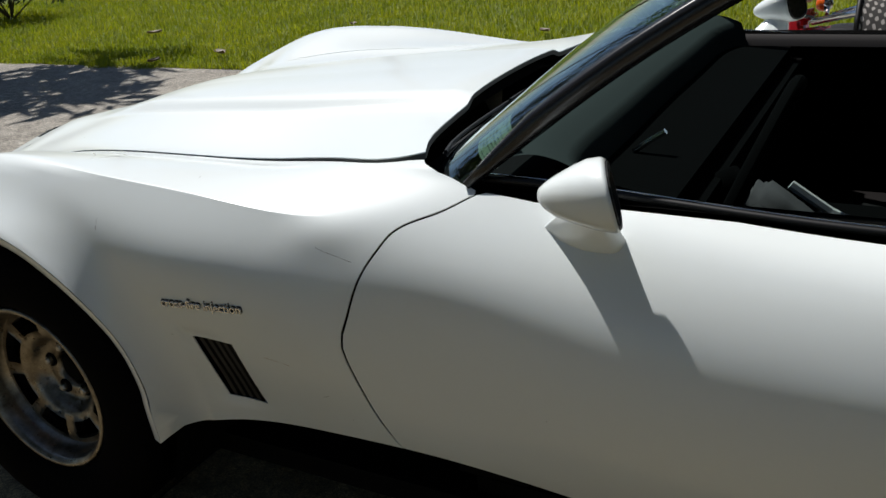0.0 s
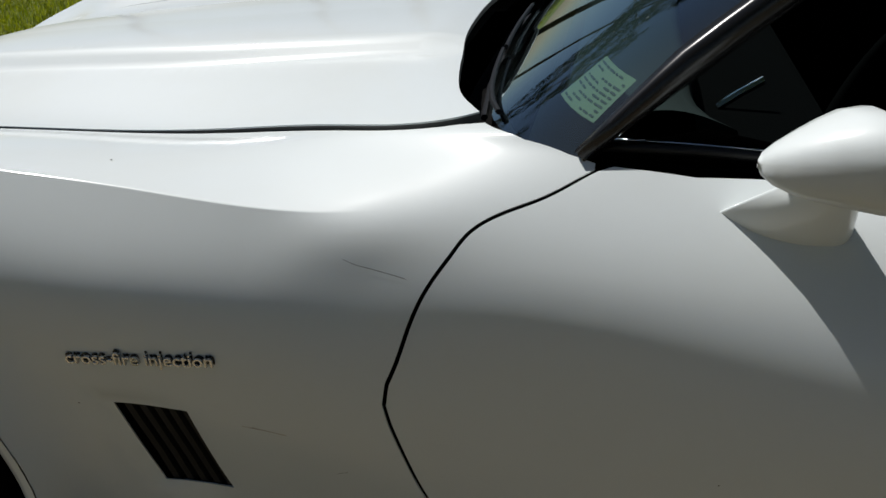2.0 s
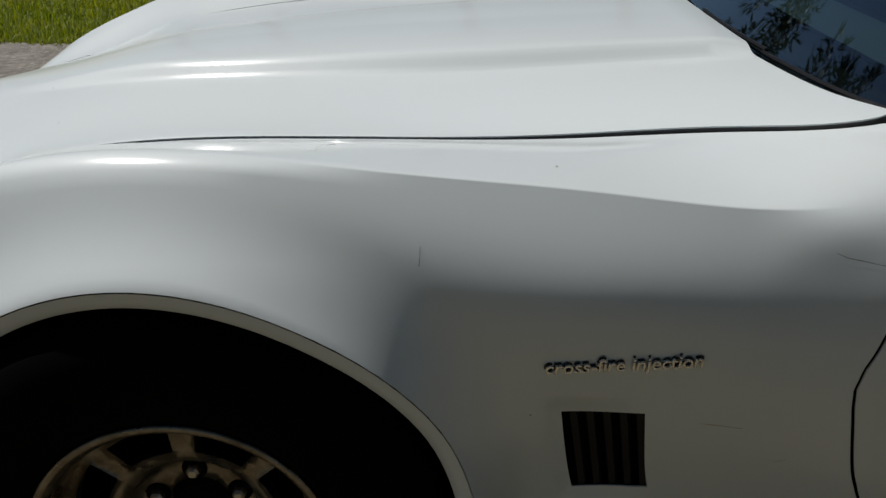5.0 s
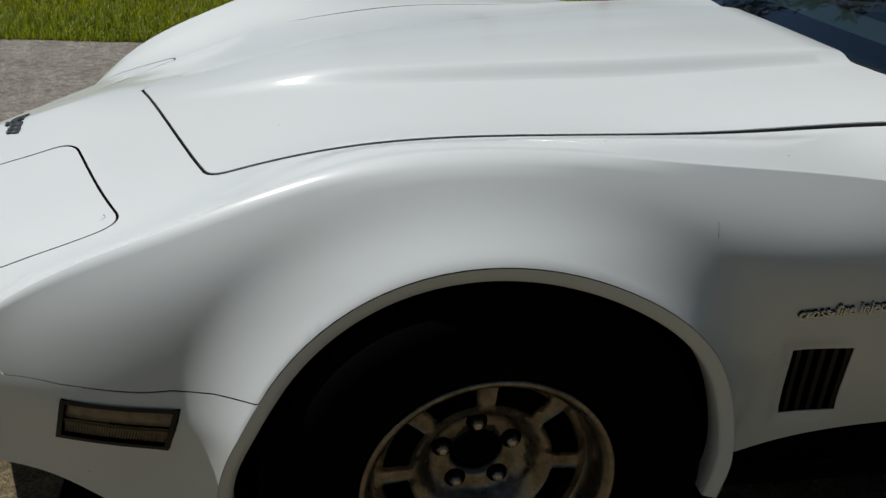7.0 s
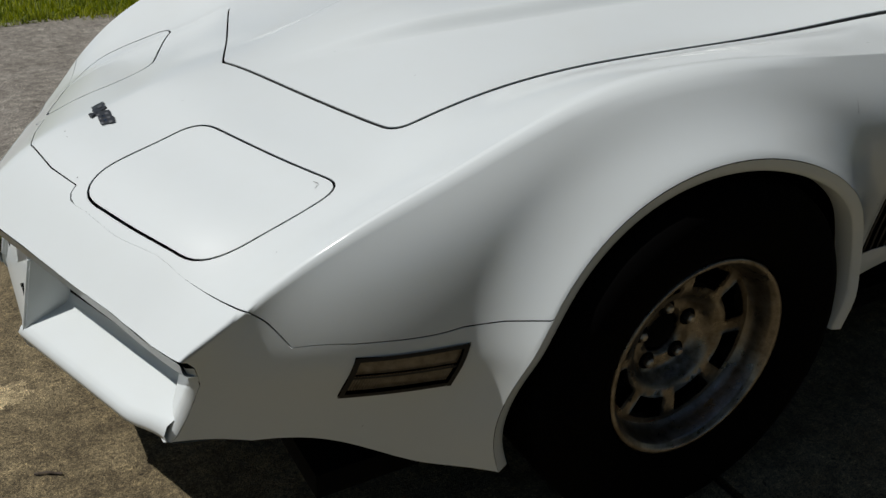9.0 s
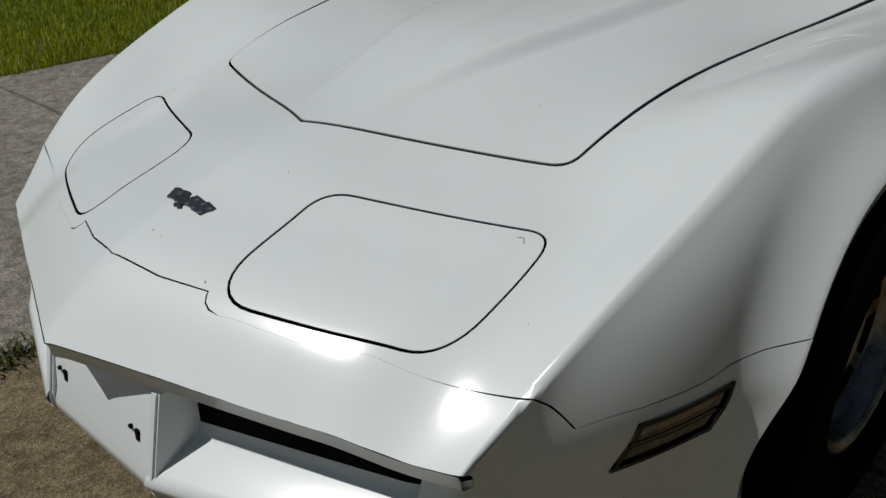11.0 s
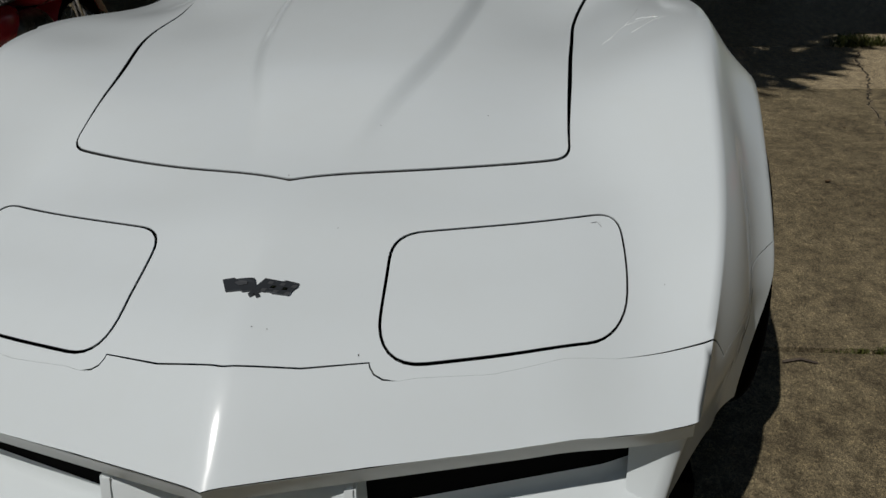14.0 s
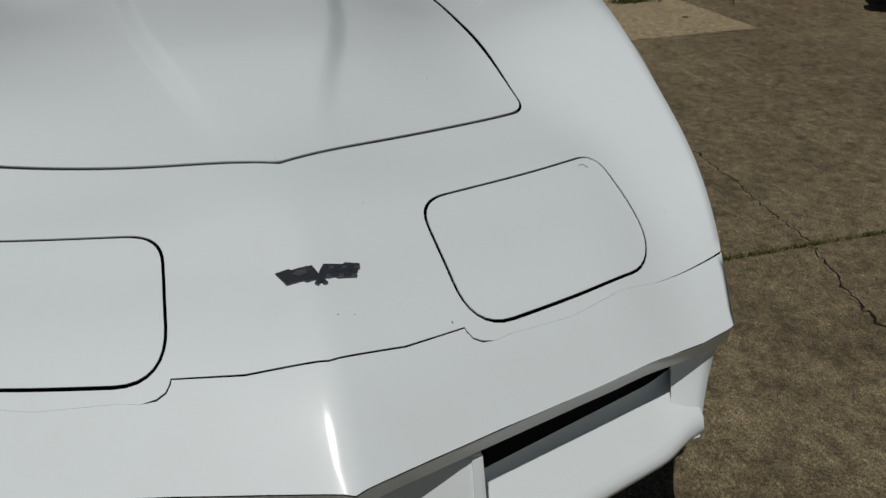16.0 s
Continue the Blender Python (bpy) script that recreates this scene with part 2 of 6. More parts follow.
# ---------------------------------------------------------------- the car's skin
# Half sections along the car: x, then y, z of nine rows from the centre line over the fender's crease to the sill.
STATIONS = [
    (-1.20, (0, 0.455), (0.20, 0.400), (0.38, 0.350), (0.48, 0.32), (0.55, 0.29), (0.565, 0.27), (0.575, 0.25), (0.57, 0.22), (0.55, 0.20)),
    (-0.9, (0, 0.655), (0.2, 0.616), (0.42, 0.55), (0.55, 0.501), (0.636, 0.478), (0.626, 0.452), (0.612, 0.42), (0.601, 0.37), (0.588, 0.29)),
    (-0.8, (0.0, 0.692), (0.2, 0.658), (0.437, 0.603), (0.578, 0.568), (0.663, 0.559), (0.663, 0.518), (0.66, 0.464), (0.646, 0.392), (0.629, 0.301)),
    (-0.70, (0, 0.716), (0.20, 0.687), (0.45, 0.642), (0.60, 0.622), (0.684, 0.634), (0.702, 0.575), (0.714, 0.490), (0.697, 0.40), (0.675, 0.29)),
    (-0.5, (0, 0.752), (0.2, 0.734), (0.45, 0.704), (0.615, 0.704), (0.706, 0.734), (0.752, 0.65), (0.78, 0.5), (0.766, 0.4), (0.745, 0.22)),
    (-0.25, (0, 0.799), (0.2, 0.789), (0.45, 0.766), (0.62, 0.812), (0.722, 0.832), (0.772, 0.748), (0.793, 0.6), (0.812, 0.45), (0.79, 0.22)),
    (0.0, (0, 0.831), (0.21, 0.822), (0.46, 0.793), (0.63, 0.841), (0.748, 0.868), (0.798, 0.788), (0.805, 0.655), (0.808, 0.48), (0.79, 0.25)),
    (0.25, (0, 0.853), (0.22, 0.845), (0.47, 0.801), (0.63, 0.843), (0.764, 0.856), (0.816, 0.776), (0.833, 0.65), (0.804, 0.47), (0.778, 0.28)),
    (0.5, (0, 0.869), (0.23, 0.862), (0.51, 0.82), (0.63, 0.836), (0.76, 0.835), (0.815, 0.757), (0.831, 0.652), (0.786, 0.45), (0.765, 0.348)),
    (0.75, (0, 0.882), (0.24, 0.878), (0.565, 0.862), (0.65, 0.846), (0.752, 0.816), (0.788, 0.757), (0.816, 0.648), (0.786, 0.45), (0.766, 0.376)),
    (0.95, (0, 0.893), (0.26, 0.892), (0.625, 0.892), (0.68, 0.876), (0.731, 0.837), (0.781, 0.768), (0.806, 0.645), (0.786, 0.45), (0.77, 0.384)),
    (1.3, (0, 0.9), (0.26, 0.9), (0.64, 0.893), (0.7, 0.876), (0.748, 0.84), (0.806, 0.765), (0.84, 0.636), (0.812, 0.46), (0.772, 0.362)),
    (1.90, (0, 0.90), (0.26, 0.90), (0.64, 0.895), (0.72, 0.880), (0.790, 0.845), (0.840, 0.770), (0.870, 0.660), (0.840, 0.46), (0.80, 0.30)),
    (2.50, (0, 0.92), (0.26, 0.92), (0.50, 0.930), (0.65, 0.965), (0.740, 0.940), (0.820, 0.840), (0.880, 0.680), (0.870, 0.46), (0.84, 0.27)),
    (3.00, (0, 0.90), (0.26, 0.90), (0.50, 0.905), (0.62, 0.920), (0.710, 0.890), (0.790, 0.800), (0.850, 0.660), (0.830, 0.46), (0.78, 0.31)),
    (3.55, (0, 0.82), (0.26, 0.82), (0.46, 0.820), (0.56, 0.820), (0.630, 0.800), (0.700, 0.720), (0.750, 0.620), (0.740, 0.46), (0.68, 0.36)),
]
# the nose: its front edge, swept back, and its rise behind that edge
NOSE_X, NOSE_SWEEP = -1.113, 0.350
nose_rise = cubic([-0.12, 0.0, 0.10, 0.18, 0.267, 0.345, 0.51, 0.70], [-0.10, 0.0, 0.085, 0.128, 0.156, 0.183, 0.221, 0.25])
ROW_S = np.array([0.0, 0.21, 0.46, 0.655, 0.75, 0.835, 0.955, 1.13, 1.28])
S_TOP, S_END = 0.75, 1.28
along = cubic([s[0] for s in STATIONS], [[c for p in s[1:] for c in p] for s in STATIONS])
ARCH = (-0.024, 0.351, 0.388)
REAR_ARCH = (2.489, 0.360, 0.370)
bulge_w = cubic([-0.60, -0.36, -0.23, -0.08, 0.13, 0.32, 0.6, 0.9], [0.07, 0.122, 0.158, 0.192, 0.220, 0.238, 0.245, 0.25])
crest_rise = cubic([-1.0, -0.9, -0.8, -0.65, -0.45, -0.29, -0.15, 0.03, 0.2, 0.37, 0.5, 0.7, 0.9], [0.0, 0.0, 0.022, 0.034, 0.036, 0.030, 0.016, 0.0, -0.006, -0.014, -0.017, -0.008, 0.0])
VENT = [(0.460, 0.557), (0.564, 0.560), (0.592, 0.413), (0.490, 0.409)]


def smooth01(t):
    t = np.clip(t, 0, 1)
    return t * t * (3 - 2 * t)


def spline_rows(ss, q, s):
    """A natural cubic through rows q (n, points, 2) at the values ss, one s for each point."""
    n, h = len(ss), np.diff(ss)
    a, r = np.eye(n), np.zeros(q.shape)
    for i in range(1, n - 1):
        a[i, i - 1 : i + 2] = h[i - 1], 2 * (h[i - 1] + h[i]), h[i]
        r[i] = 6 * ((q[i + 1] - q[i]) / h[i] - (q[i] - q[i - 1]) / h[i - 1])
    m = np.linalg.solve(a, r.reshape(n, -1)).reshape(q.shape)
    i = np.clip(np.searchsorted(ss, s) - 1, 0, n - 2)
    k = np.arange(len(s))
    hh, d0, d1 = h[i][:, None], (s - ss[i])[:, None], (ss[i + 1] - s)[:, None]
    return q[i, k] * d1 / hh + q[i + 1, k] * d0 / hh + m[i, k] * (d1**3 / hh - d1 * hh) / 6 + m[i + 1, k] * (d0**3 / hh - d0 * hh) / 6


def skin(p):
    """Places on the left or right skin for rows of (x, s); s below 0 is the driver's side."""
    p = np.atleast_2d(np.asarray(p, float))
    x, s = p[:, 0], p[:, 1]
    side, s = np.where(s < 0, -1.0, 1.0), np.abs(s)
    rows = along(x).reshape(-1, 9, 2)
    q = np.concatenate([rows[:, [2, 1]] * (-1, 1), rows], 1).transpose(1, 0, 2)
    ss = np.array([-ROW_S[2], -ROW_S[1], *ROW_S])
    top = spline_rows(ss[:7], q[:7], np.minimum(s, S_TOP))
    low = spline_rows(ss[6:], q[6:], np.maximum(s, S_TOP))
    yz = np.where((s <= S_TOP)[:, None], top, low)
    # towards the windscreen the crease melts into one soft shoulder
    whole = spline_rows(ss, q, s)
    yz = yz + (whole - yz) * smooth01((x - 0.66) / 0.16)[:, None]
    y, z = yz[:, 0], yz[:, 1]
    # the nose in front of the hood
    soft = np.sqrt(y * y + 0.012**2) - 0.012
    d = x - NOSE_X - NOSE_SWEEP * soft
    w = smooth01((0.46 - d) / 0.14) * smooth01((0.70 - s) / 0.27) * (x < -0.3)
    z = z + (0.514 - 0.05 * soft + nose_rise(np.clip(d, -0.12, 0.7)) - z) * w
    # power bulge of the hood
    w = bulge_w(np.clip(x, -0.6, 0.9))
    z = z + 0.022 * smooth01((x + 0.58) / 0.40) * smooth01((0.90 - x) / 0.16) * smooth01((w + 0.022 - np.abs(y)) / 0.044)
    # the passenger side stands a little higher along the hood, and its fender's crest falls off faster
    k = smooth01((s - 0.50) / 0.20)
    rise = 0.031 * smooth01((np.abs(y) - 0.14) / 0.34) * smooth01((x + 0.62) / 0.36) * smooth01((0.80 - x) / 0.38)
    z = z + (side > 0) * (rise * (1 - k) + crest_rise(np.clip(x, -1.0, 0.9)) * k * smooth01((1.05 - s) / 0.28))
    # and its door lies a little lower
    z = z - 0.018 * (side > 0) * smooth01((x - 0.98) / 0.14) * smooth01((s - 0.40) / 0.15)
    # flared lips of the wheel openings
    for cx, cz, rad in (ARCH, REAR_ARCH):
        d = np.hypot(x - cx, z - cz) - rad
        low = smooth01((0.235 - (z - cz)) / 0.235) * (x > cx)
        lip = np.clip(1 - np.maximum(d, 0) / (0.115 - 0.050 * low), 0, 1) ** 2.1 * smooth01((s - 0.765) / 0.11)
        y = y + (0.054 + 0.031 * low * (cx < 1)) * lip - 0.002 * smooth01((0.005 - d) / 0.005) * smooth01((s - 0.77) / 0.06)
    # scooped recess before and under the fender vent
    lean = 0.462 + (0.556 - z) * 0.22
    u, v = x - lean, z - 0.419
    d = np.maximum(np.maximum(-u, u - 0.10), np.maximum(-v, v - 0.14))
    y = y - 0.009 * smooth01(1 - d / 0.035) * smooth01((0.13 - u) / 0.12) * (s > 0.8)
    return np.stack([x, y * side, z], 1)


def skin_normals(p):
    p = np.atleast_2d(np.asarray(p, float))
    # a softer shoulder over the wheel
    e = 0.005 + 0.026 * np.exp(-(((p[:, 0] + 0.10) / 0.25) ** 2)) * np.exp(-(((np.abs(p[:, 1]) - S_TOP) / 0.10) ** 2))
    du = skin(p + (0.004, 0)) - skin(p - (0.004, 0))
    up, dn = p.copy(), p.copy()
    up[:, 1] += e
    dn[:, 1] -= e
    n = np.cross(du, skin(up) - skin(dn))
    n /= np.linalg.norm(n, axis=1, keepdims=True)
    # one-sided at the crease behind the wheel, with a soft start and end
    w = smooth01((p[:, 0] - 0.06) / 0.24) * smooth01((0.82 - p[:, 0]) / 0.12)
    s, sg = np.abs(p[:, 1]), np.where(p[:, 1] < 0, -1.0, 1.0)
    hi = np.where(s < S_TOP, np.minimum(s + e, S_TOP), s + e)
    lo = np.where(s >= S_TOP, np.maximum(s - e, S_TOP), s - e)
    up[:, 1], dn[:, 1] = np.where(sg > 0, hi, -lo), np.where(sg > 0, lo, -hi)
    m = np.cross(du, skin(up) - skin(dn))
    n = n + (m / np.linalg.norm(m, axis=1, keepdims=True) - n) * w[:, None]
    return n / np.linalg.norm(n, axis=1, keepdims=True)


def curve(points, per=8):
    """A smooth line through the points."""
    p = np.array(points, float)
    t = np.r_[0, np.cumsum(np.linalg.norm(np.diff(p, axis=0), axis=1))]
    return [tuple(q) for q in cubic(t, p)(np.linspace(0, t[-1], per * (len(p) - 1) + 1))]


def many_by(axis, xs, want, s0, s1, rounds=26):
    """(x, s) rows where the skin's y (axis 1) grows or z (axis 2) falls to the wanted values, by halving."""
    xs, want = np.asarray(xs, float), np.asarray(want, float)
    lo, hi = np.full(len(xs), s0), np.full(len(xs), s1)
    for _ in range(rounds):
        mid = (lo + hi) / 2
        got = skin(np.stack([xs, -mid], 1))[:, axis] * (-1 if axis == 1 else 1)
        short = got < want if axis == 1 else got > want
        lo, hi = np.where(short, mid, lo), np.where(short, hi, mid)
    return np.stack([xs, (lo + hi) / 2], 1)


def by_y(x, y):
    """(x, s) of the skin's top at this y."""
    p = many_by(1, [x], [abs(y)], 0.0, 0.85)[0]
    return (x, float(p[1]) * (1 if y >= 0 else -1))


def by_z(x, z, side=-1):
    """(x, s) of the skin's flank at this height."""
    p = many_by(2, [x], [z], 0.70, S_END)[0]
    return (x, side * float(p[1]))


def panel(name, outer, holes, parent, material=WHITE, label="", step=0.026, lift=0.0, flange=0.016, edge=0.014, extra=(), inner=BLACK):
    """One body panel: its outline in (x, s), its skin, and its edges turned inwards."""
    v, f, runs = fill(outer, holes, step, edge, None, extra)
    pos, nor = skin(v), skin_normals(v)
    pos = pos + nor * np.reshape(lift(v) if callable(lift) else lift, (-1, 1))
    verts, faces, norms = list(pos), [], list(nor)
    tri = np.array(f)
    a, b, c = pos[tri[:, 0]], pos[tri[:, 1]], pos[tri[:, 2]]
    wrong = (np.cross(b - a, c - a) * nor[tri[:, 0]]).sum(1) < 0
    faces = [tuple(t[::-1]) if w else tuple(t) for t, w in zip(f.tolist(), wrong)]
    # deeper edge faces are black by default, painting in the gap's shade
    dark = []
    for run in runs:
        n = len(run)
        base = len(verts)
        for k in run:
            verts += [pos[k], pos[k] - nor[k] * 0.0022, pos[k] - nor[k] * flange]
            norms += [(0, 0, 0)] * 3
        for k in range(n):
            i, j = base + 3 * k, base + 3 * ((k + 1) % n)
            dark.append(len(faces))
            faces += [(i + 1, j + 1, j + 2, i + 2), (i, j, j + 1, i + 1)]
    ob = put_mesh(name, verts, faces, material, parent, label, normals=norms)
    if inner is not None:
        ob.data.materials.append(inner)
        for k in dark:
            ob.data.polygons[k].material_index = 1
    return ob


def offset(poly, d):
    """The outline moved outwards by d."""
    q = np.array(poly, float)
    a, b = q - np.roll(q, 1, 0), np.roll(q, -1, 0) - q
    a /= np.maximum(np.linalg.norm(a, axis=1, keepdims=True), 1e-9)
    b /= np.maximum(np.linalg.norm(b, axis=1, keepdims=True), 1e-9)
    t = a + b
    t /= np.maximum(np.linalg.norm(t, axis=1, keepdims=True), 1e-9)
    area = 0.5 * np.sum(q[:, 0] * np.roll(q[:, 1], -1) - np.roll(q[:, 0], -1) * q[:, 1])
    out = np.stack([t[:, 1], -t[:, 0]], 1) * (1 if area > 0 else -1)
    return [tuple(p) for p in q + out * np.reshape(d, (-1, 1))]


def flip_s(poly):
    return [(x, -s) for x, s in poly][::-1]


# ---------------------------------------------------------------- ground
def slab(name, x0, y0, x1, y1, z, material, label="", kind="structure", thick=0.12):
    bm = bmesh.new()
    bmesh.ops.create_cube(bm, size=1.0, matrix=Matrix.LocRotScale(((x0 + x1) / 2, (y0 + y1) / 2, z - thick / 2), None, (x1 - x0, y1 - y0, thick)))
    ob = part(name, bm, material, None)
    return tagged(ob, label, "ground", kind=kind)


GRASSBASE = mat("grass_soil", (0.09, 0.115, 0.010), 0.95)
slab("ground", -60, -60, 60, 60, -0.03, GRASSBASE, "green lawn ground reaching to the distance", thick=0.3)
for name, x0, x1 in (("driveway", -16, 0.106), ("driveway_rear", 0.130, 2.655)):
    slab(name, x0, -9, x1, 0.872, 0.0, CONCRETE, "weathered brown concrete driveway slab")
    slab(name + "_side", x0, 0.892, x1, 3.61, 0.0, CONCRETE3, "grey weathered concrete slab beside the lawn")
slab("driveway_pale", 2.661, -3.155, 3.62, -1.40, 0.0, CONCRETE2, "pale tan concrete slab")
slab("driveway_middle", 2.661, -1.395, 3.62, 3.61, 0.0, CONCRETE, "weathered brown concrete slab")
slab("driveway_carport", 3.635, -3.15, 10.0, 3.61, 0.0, CONCRETE2, "pale tan concrete slab under the carport")
slab("driveway_far", 2.661, -9, 10.0, -3.162, -0.002, CONCRETE, "weathered brown concrete slab")

# ---------------------------------------------------------------- the car
car = thing("sports_car", "white low two-seat sports car parked on a concrete driveway", "car")

HOOD_R = [(-0.445, 0.459), (-0.372, 0.458), (-0.255, 0.460), (-0.136, 0.463), (-0.008, 0.466), (0.126, 0.471), (0.30, 0.479), (0.42, 0.494), (0.54, 0.517), (0.65, 0.548), (0.73, 0.579), (0.79, 0.602), (0.845, 0.615), (0.880, 0.611), (0.902, 0.598)]
HOOD_B = [(0.886, 0.562), (0.860, 0.498), (0.846, 0.440), (0.832, 0.355), (0.816, 0.240), (0.808, 0.120), (0.806, 0.0)]


def clear_corner(line, reach=0.062):
    """Leaves the first point standing alone, so that the corner can be rounded."""
    return [line[0]] + [p for p in line if math.hypot(p[0] - line[0][0], p[1] - line[0][1]) > reach]


side = clear_corner(curve([by_y(*p) for p in HOOD_R], 4))
# the passenger edge runs a little wider along the fender
side_p = [by_y(x, y + 0.040 * float(smooth01((x + 0.26) / 0.36) * smooth01((0.72 - x) / 0.30))) for x, y in HOOD_R]
side_p = clear_corner(curve(side_p, 4))
back = curve([by_y(*p) for p in HOOD_B], 4)
hood_line = [(-0.603, 0.0), *side_p, *back] + [(x, -s) for x, s in ([*side, *back[:-1]])[::-1]]
n_h = len(hood_line)
hood_line = rounded(hood_line, [0.012, 0.05] + [0.0] * (n_h - 3) + [0.05])
def gap_of(line):
    """Half width of the gap round the hood: tight at the front, open along the sides."""
    return np.array([0.0011 + 0.0024 * float(smooth01((x + 0.42) / 0.3)) + 0.0008 * float(abs(s) > 0.25) for x, s in line])


ridges = [[by_y(x, float(bulge_w(x)) + dy) for x in np.linspace(-0.50, 0.74, 70)] for dy in (-0.022, -0.013, -0.004, 0.005, 0.014, 0.022)]
ridges = ridges + [[(x, -s) for x, s in line] for line in ridges]
hood = panel("hood", offset(hood_line, -gap_of(hood_line)), [], car, label="white hood with a raised power bulge", step=0.020, extra=ridges, lift=lambda v: 0.002 + 0.005 * smooth01((v[:, 0] - 0.25) / 0.45), flange=0.012, inner=EDGEGREY)

LAMP = [by_y(-0.574, 0.534), by_y(-0.710, 0.187), by_y(-0.944, 0.194), by_y(-0.813, 0.536)]
lamp_line = rounded(LAMP, [0.05, 0.05, 0.075, 0.075], 8)


def lamp_of(sgn):
    """The headlight opening; the passenger one sits a hair closer to the middle."""
    return [(x, s - 0.006) for x, s in lamp_line] if sgn > 0 else flip_s(lamp_line)


for sgn in (-1, 1):
    line = lamp_of(sgn)
    panel("headlight_door", offset(line, -0.0023), [], car, label="closed pop-up headlight cover", step=0.022)

# seam between the nose panel and the bumper cover, then the flank and the wheel opening
SEAM = [(-0.985, 0.0), (-0.966, 0.10), (-0.938, 0.186)]
seam = [by_y(*p) for p in SEAM] + [by_y(-0.943, 0.188), by_y(-0.950, 0.194), by_y(-0.953, 0.206), by_y(-0.950, 0.225), by_y(-0.940, 0.250), by_y(-0.910, 0.352), by_y(-0.866, 0.449), by_y(-0.842, 0.521), by_y(-0.798, 0.650), by_z(-0.766, 0.545, 1), by_z(-0.736, 0.502, 1)]
FLANK = [(-0.65, 0.508), (-0.49, 0.518), (-0.43, 0.524), (-0.372, 0.531)]
flank = [by_z(x, z, 1) for x, z in FLANK]


def arch_line(a0, a1, arch=ARCH, n=40, side=1):
    out = []
    for k in range(n + 1):
        t = radians(a0 + (a1 - a0) * k / n)
        a = math.degrees(t)
        r = arch[2] - 0.006 * float(smooth01((14 - a) / 18)) + 0.010 * float(np.exp(-(((a - 40) / 22) ** 2))) + 0.026 * float(smooth01((a - 150) / 45))
        out.append(by_z(arch[0] + r * math.cos(t), arch[1] + r * math.sin(t), side))
    return out


GAP = [(0.823, 0.630), (0.834, 0.657), (0.848, 0.700), (0.862, 0.735), (0.878, 0.762), (0.894, 0.784), (0.909, 0.803), (0.938, 0.821), (0.992, 0.841), (1.044, 0.866)]
door_gap = [(0.894, S_END), by_z(0.870, 0.424, 1), by_z(0.839, 0.511, 1), by_z(0.823, 0.571, 1), by_z(0.818, 0.600, 1)] + curve([by_z(x, z, 1) for x, z in GAP], 5)
cowl_side = [by_y(1.044, 0.700), by_y(1.015, 0.691), by_y(0.962, 0.672), by_y(0.934, 0.654), by_y(0.908, 0.620)]
right_half = seam + flank + arch_line(152, -6) + [(0.385, 1.262), (0.43, S_END), (0.62, S_END)] + door_gap + cowl_side
inner = [p for p in offset(hood_line, gap_of(hood_line))]
# the inner edge runs along the hood from its rear corner round the front to the other corner
def rim_of(sg):
    """The fender's edge along one side of the hood, from the rear corner round to the nose."""
    pts = [(x, sg * s) for x, s in inner if sg * s > 0.02 and x < 0.885]
    pts = [p for p in pts if p[0] < -0.38 or p[1] > by_y(p[0], float(np.interp(p[0], [q[0] for q in HOOD_R], [q[1] for q in HOOD_R])) - 0.02)[1]]
    return sorted(pts, key=lambda p: -p[0])


ring = right_half + rim_of(1) + [(-0.606, 0.0)]
left = [(x, -s) for x, s in (right_half + rim_of(-1))[1:]][::-1]
clip_line = ring + left
vent_line = [by_z(x, z, 1) for x, z in VENT]
def seam_of(line, wide, tight):
    """The seam of the bumper cover is hardly open beside the headlights."""
    return np.array([tight if x < -0.7 and 0.22 < abs(s) < 0.72 else wide for x, s in line])


crest = [(x, S_TOP + ds) for ds in (-0.002, 0.002) for x in np.linspace(0.02, 0.82, 56)]
rolls = [[by_z(ARCH[0] + (ARCH[2] + dr) * math.cos(t), ARCH[1] + (ARCH[2] + dr) * math.sin(t), 1) for t in np.linspace(radians(6), radians(150), 60)] for dr in (0.0065, 0.014, 0.023)]
extra = [crest[:56], crest[56:], *rolls]
extra = extra + [[(x, -s) for x, s in line] for line in extra]
panel("front_body", offset(clip_line, -seam_of(clip_line, 0.0014, 0.0001)), [offset(lamp_of(1), 0.0023), offset(lamp_of(-1), 0.0023), vent_line, flip_s(vent_line)], car, label="white nose panel and front fenders", step=0.017, flange=0.028, extra=extra)

# bumper cover: the top lip and both flanks
EDGE = [by_y(NOSE_X + NOSE_SWEEP * y, y) for y in (0.0, 0.1, 0.2, 0.3, 0.4, 0.5, 0.57, 0.62)]
MARK = [(-0.650, 0.484), (-0.479, 0.490), (-0.501, 0.4065), (-0.671, 0.3995)]
CORNER = [(-0.868, 0.470), (-0.863, 0.450), (-0.861, 0.430), (-0.870, 0.395), (-0.881, 0.361), (-0.890, 0.340), (-0.897, 0.324), (-0.906, 0.309)]
corner = [(-0.886, 0.755), (-0.878, 0.785)] + [by_z(x, z, 1) for x, z in CORNER]
bottom = curve([by_z(-0.79, 0.301, 1), by_z(-0.685, 0.302, 1), by_z(-0.62, 0.276, 1), by_z(-0.565, 0.247, 1), by_z(-0.49, 0.216, 1), by_z(-0.432, 0.206, 1)], 4)
half = [(NOSE_X, 0.0), *EDGE[1:], *corner, *bottom] + arch_line(200, 152, n=16) + flank[::-1] + seam[::-1]
mark_line = [by_z(x, z, 1) for x, z in MARK]
cover_line = half + [(x, -s) for x, s in half[-2:0:-1]]
cover_rings = []
